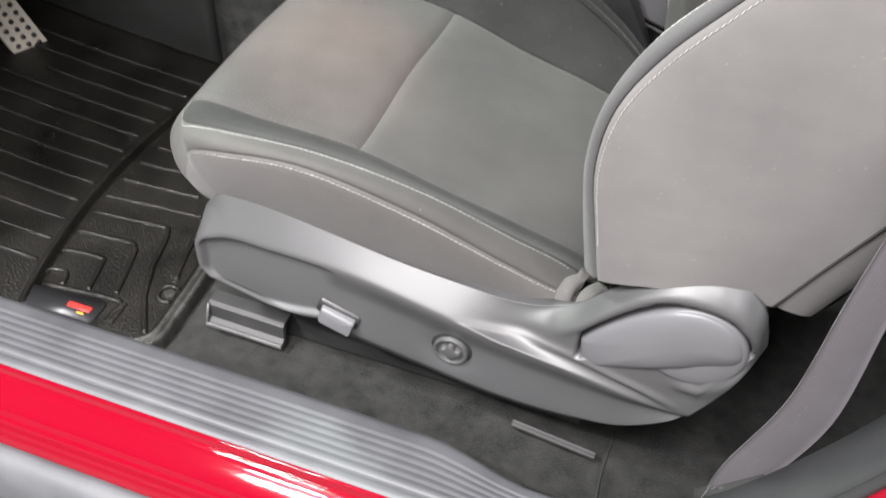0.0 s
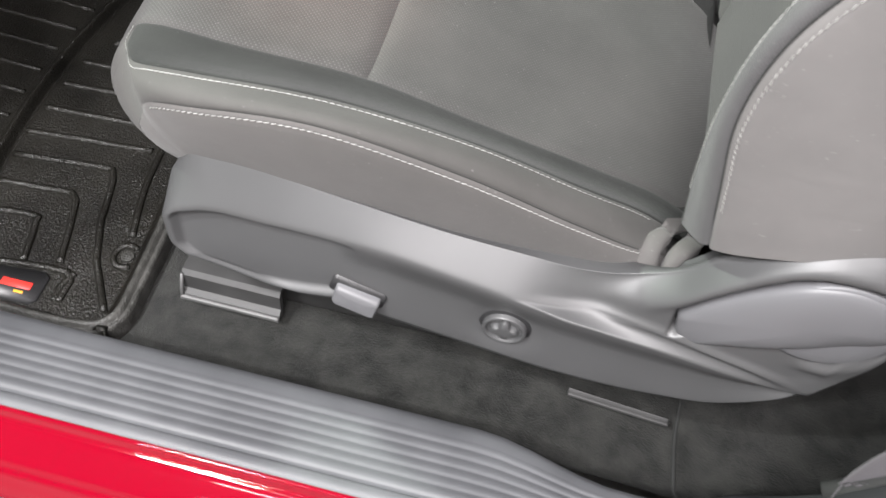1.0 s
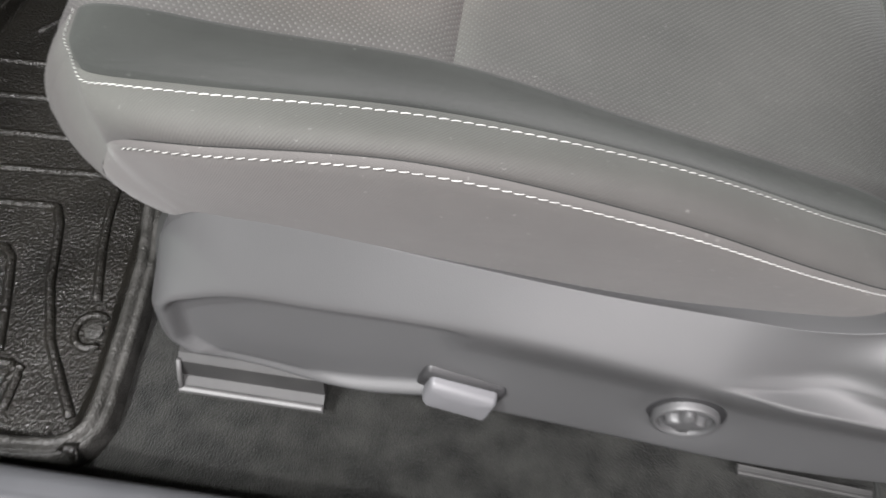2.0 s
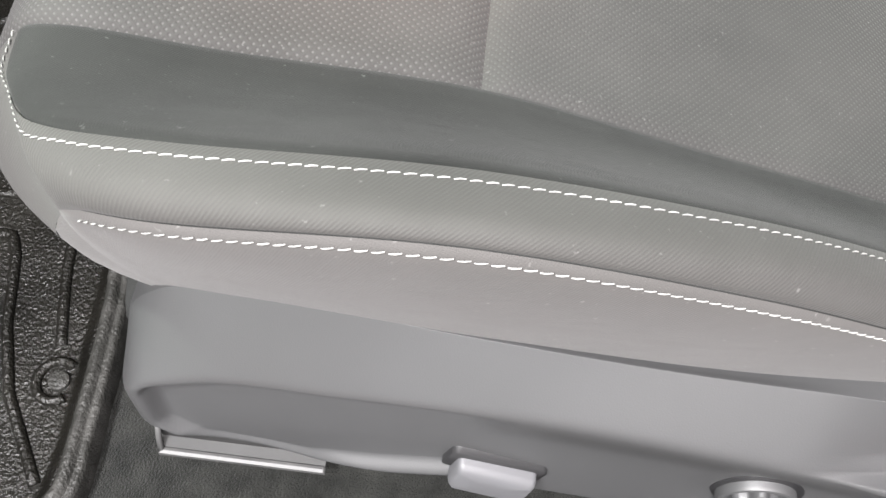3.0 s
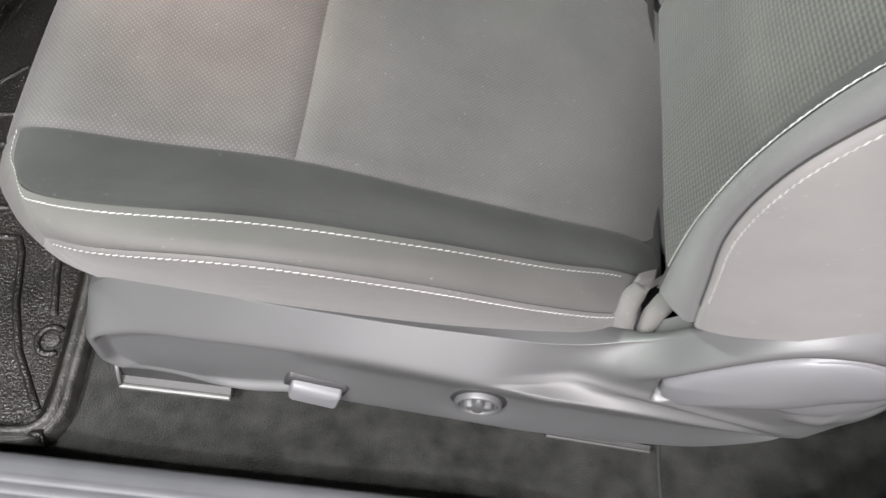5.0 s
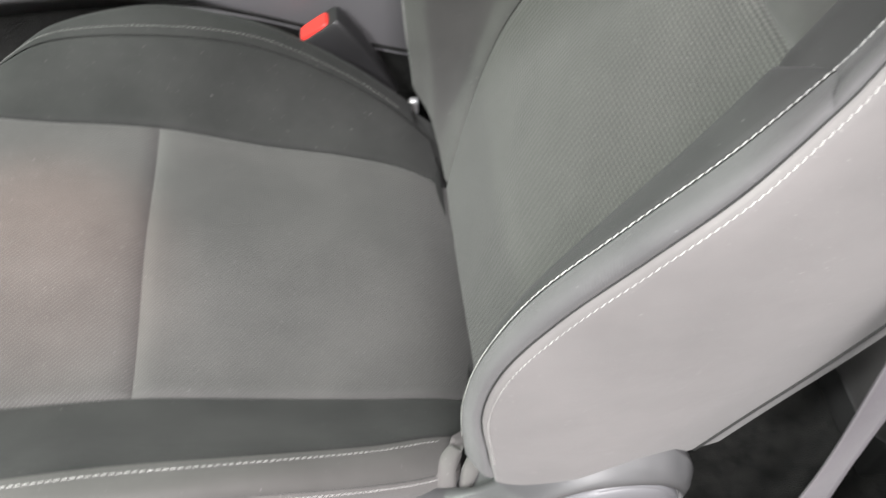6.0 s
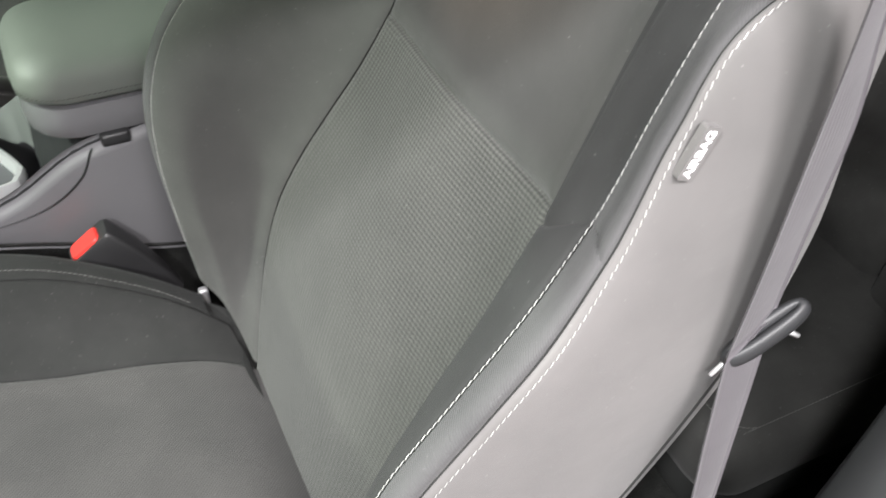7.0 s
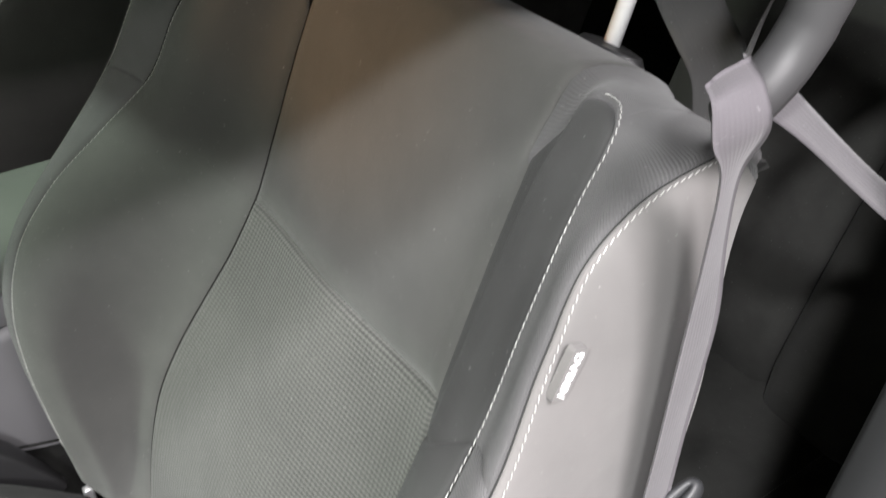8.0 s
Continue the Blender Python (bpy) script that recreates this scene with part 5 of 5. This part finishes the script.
for line in RIBS:
    t = np.linspace(0, len(line) - 1, 8 * len(line))
    if len(line) > 4 and line[1][0] - line[0][0] > 0.05:
        xy = np.stack([np.interp(t, range(len(line)), [p[i] for p in line]) for i in (0, 1)], 1)
    else:
        xy = spline(range(len(line)), line, t)
    part("mat_rib", tube([(x, y, mat_z(x, y) + 0.0005) for x, y in xy], 0.0042, 8, 0.9), RUBBER, mat_thing, "")
for i, y in enumerate(np.linspace(-0.22, 0.24, 12)):
    x0 = -0.752 + 0.5 * (y - 0.02) ** 2
    part("mat_rib", tube([(x, y + 0.01 * (x + 0.75), mat_z(x, y) + 0.0005) for x in np.linspace(x0, x0 - 0.24 - 0.06 * (i % 3), 14)], 0.0035, 8, 0.9), RUBBER, mat_thing, "")
hook = [(-0.5235 + 0.0135 * math.cos(a), -0.2065 + 0.0150 * math.sin(a)) for a in np.linspace(radians(50), radians(310), 26)]
part("mat_rib", tube([(x, y, mat_z(x, y) + 0.0005) for x, y in hook], 0.0036, 8, 1.1), RUBBER, mat_thing, "raised ring of the mat's fixing point")
part("mat_stud", loft([[(-0.5215 + r * math.cos(a), -0.2065 + r * math.sin(a), z) for a in np.linspace(0, 2 * math.pi, 21)[:-1]] for r, z in ((0.0075, 0.308), (0.0072, 0.3135), (0.0060, 0.3142))]), RUBBER_WORN, mat_thing, "round fixing stud", angle=40)
badge = part("badge", loft([[(x, y, z + 0.0005) for x, y in np.array([(-0.70, -0.260), (-0.594, -0.251), (-0.588, -0.256), (-0.588, -0.286), (-0.594, -0.291), (-0.70, -0.296)])] for z in (0.305, 0.3145)]), PLASTIC_BLACK, mat_thing, "glossy black badge plate")
for x0, x1, y0, y1, m in ((-0.634, -0.599, -0.277, -0.268, RED), (-0.615, -0.604, -0.283, -0.2800, None)):
    m = m or mottled("amber_print", (0.75, 0.32, 0.03), (0.8, 0.4, 0.05), 0.4, 9, 900, 0.1, 0.0001)
    part("badge_bar", box(x0, x1, y0, y1, 0.3148, 0.3158, 0.0003, 1), m, badge, "plain coloured print bar")

# ---- pedal ----
pedal = tagged(new("accelerator_pedal"), "silver metal pedal with black rubber studs", "pedal")
pedal.location = (-1.06, 0.17, 0.36)
bpy.context.view_layer.update()
PD, PW, PN = np.array((0.10, 0.10, -0.40)), np.array((0.30, 1.0, 0.25)), None
PD, PW = PD / np.linalg.norm(PD), PW / np.linalg.norm(PW)
PN = np.cross(PW, PD)
PN = PN / np.linalg.norm(PN)
PN = PN if PN[0] > 0 else -PN
PC = np.array((-1.05, 0.175, 0.395))
prect = rounded_rect(0.060, 0.190, 0.014)
part("pedal_plate", loft([[tuple(PC + PW * a + PD * b + PN * o) for a, b in prect] for o in (-0.004, 0.003, 0.0045)]), PEDAL, pedal, "brushed metal pedal plate", angle=40)
for i in range(11):
    for j in (-1, 0, 1):
        c = PC + PW * (0.017 * j) + PD * (-0.082 + 0.0165 * i + (0.008 if j == 0 else 0)) + PN * 0.004
        stud = bmesh.new()
        bar(stud, c, c + PN * 0.003, 0.0048, 10, 0.004)
        part("rubber_stud", stud, PLASTIC_BLACK, pedal, "")

# ---- B-pillar foot trim, beside the belt ----
cx = spline(range(10), [(0.0885, 0.401), (0.120, 0.408), (0.155, 0.431), (0.199, 0.477), (0.244, 0.555), (0.290, 0.660), (0.330, 0.800), (0.360, 1.00), (0.385, 1.20), (0.40, 1.42)], np.linspace(0, 9, 60))
P = []
for i, (x, z) in enumerate(cx):
    k = smoothstep(0, 14, i)
    c = 0.024 * (1 - smoothstep(0, 7, i))
    P.append([(x + 0.10 * k, -0.335 - c, z - 0.05 - 0.02 * k), (x + 0.03 * k, -0.345 - c * 0.9, z - 0.018), (x + 0.010 * k, -0.350 - c * 0.7, z - 0.006), (x, -0.357 - c * 0.4, z), (x - 0.001, -0.38, z + 0.0035), (x - 0.001, -0.402, z + 0.004), (x + 0.001, -0.410, z + 0.001), (x + 0.004 * k, -0.412, z - 0.006)])
pillar = lattice("pillar_trim", P, TRIM, None, "grey plastic trim curving up from the sill to the pillar", back=0.004, flip=False)
tagged(pillar, category="trim", kind="structure")
seal = part("door_seal", tube([(x + 0.003, -0.419, z + 0.001) for x, z in cx], 0.006, 10), PLASTIC_BLACK, None, "black rubber door seal along the pillar")
tagged(seal, category="seal", kind="structure")
P = []
for x, z in cx:
    P.append([(x + 0.003, -0.425, z), (x + 0.001, -0.432, z + 0.002), (x + 0.004, -0.445, z - 0.004), (x + 0.02, -0.470, z - 0.03), (x + 0.06, -0.50, z - 0.09), (x + 0.3, -0.51, z - 0.2)])
tagged(lattice("pillar_painted", P, PAINT, None, "red painted rear edge of the door opening"), category="pillar", kind="structure")
# inner quarter trim behind the pillar
tagged(part("quarter_trim", box(0.46, 1.5, -0.36, -0.33, 0.28, 1.1, 0.01), DARK, None, "dark trim panel behind the pillar"), category="trim", kind="structure")

# added panel, out of view, that blocks lamp light from the rear cabin
tagged(part("rear_light_block", box(0.60, 1.62, -0.40, -0.35, 1.105, 1.415, 0.012), DARK, None, "unseen dark panel added to keep light off the bench seat"), category="trim", kind="structure")

# ---- rear bench ----
bench = tagged(new("bench_seat"), "dark grey cloth bench seat with a stitched edge", "bench seat")
bench.location = (0.8, 0, 0.3)
bpy.context.view_layer.update()
def bench_ring(z, inset, x0, x1, y0, y1, r=0.055, lean=0.0):
    """A rounded-rectangle plan of the bench at height z."""
    r = max(r - inset * 0.5, 0.012)
    return [((x0 + x1) / 2 + a + lean, (y0 + y1) / 2 + b, z) for a, b in rounded_rect(x1 - x0 - 2 * inset, y1 - y0 - 2 * inset, r, 0, 8)]


for y0, y1 in ((-0.192, 0.28), (0.62, 1.09)):
    at = (0.478, 0.98, y0, y1)
    rings = [bench_ring(z, inset, *at) for z, inset in ((0.365, 0.030), (0.385, 0.008), (0.405, 0.001), (0.435, 0.000), (0.462, 0.004), (0.480, 0.014), (0.489, 0.028), (0.494, 0.045), (0.500, 0.080), (0.503, 0.130), (0.504, 0.200))]
    part("bench_cushion", loft(rings), CLOTH_DARK, bench, "dark cloth rear cushion")
    edge_loop = np.array(bench_ring(0.4895, 0.028, *at))
    edge_loop = np.r_[edge_loop, edge_loop[:1]]
    edge_loop = spline(range(len(edge_loop)), edge_loop, np.linspace(0, len(edge_loop) - 1, 300))
    thread("bench_stitching", edge_loop + (0, 0, 0.0006), [(0, 0, 1)] * 300, THREAD_GREY, bench, label="grey stitching on the rear cushion")
    part("bench_base", box(0.51, 1.0, y0 + 0.02, y1 - 0.02, 0.29, 0.372, 0.008), DARK, bench, "dark base under the rear cushion")
    mid_y = y0 + 0.14
    for ya, yb, bulge in ((y0, mid_y - 0.003, 0.02), (mid_y + 0.003, y1, 0.0)):
        rings = []
        for z, x0, x1 in ((0.47, 0.84, 1.00), (0.50, 0.818, 1.01), (0.56, 0.822, 1.03), (0.70, 0.868, 1.08), (0.90, 0.945, 1.16), (0.98, 0.985, 1.18), (1.00, 1.01, 1.17)):
            rings.append([((x0 - bulge + x1) / 2 + a, (ya + yb) / 2 + b, z) for a, b in rounded_rect(x1 - x0 + bulge, yb - ya, 0.028, 0, 6)])
        part("bench_back", loft(rings), CLOTH_DARK, bench, "dark cloth rear backrest")

# ---- courtesy lamp in the headliner, switched on by the open door ----
lamp_thing = tagged(new("courtesy_lamp"), "small warm courtesy lamp in the headliner", "lamp")
lamp_thing.location = (-0.42, 0.40, 1.42)
bpy.context.view_layer.update()
part("lamp_housing", box(-0.47, -0.37, 0.36, 0.44, 1.405, 1.424, 0.005), PLASTIC_BLACK, lamp_thing, "black lamp housing")

# ---- carpet joint beside the seat ----
joint = part("carpet_joint", tube([(0.092 + 0.003 * math.sin(30 * y), y, carpet_z(0.092, y) + 0.001) for y in np.linspace(-0.335, -0.20, 16)], 0.0022, 6), DARK, None, "dark joint between two pieces of floor carpet")
tagged(joint, category="carpet joint", kind="structure")
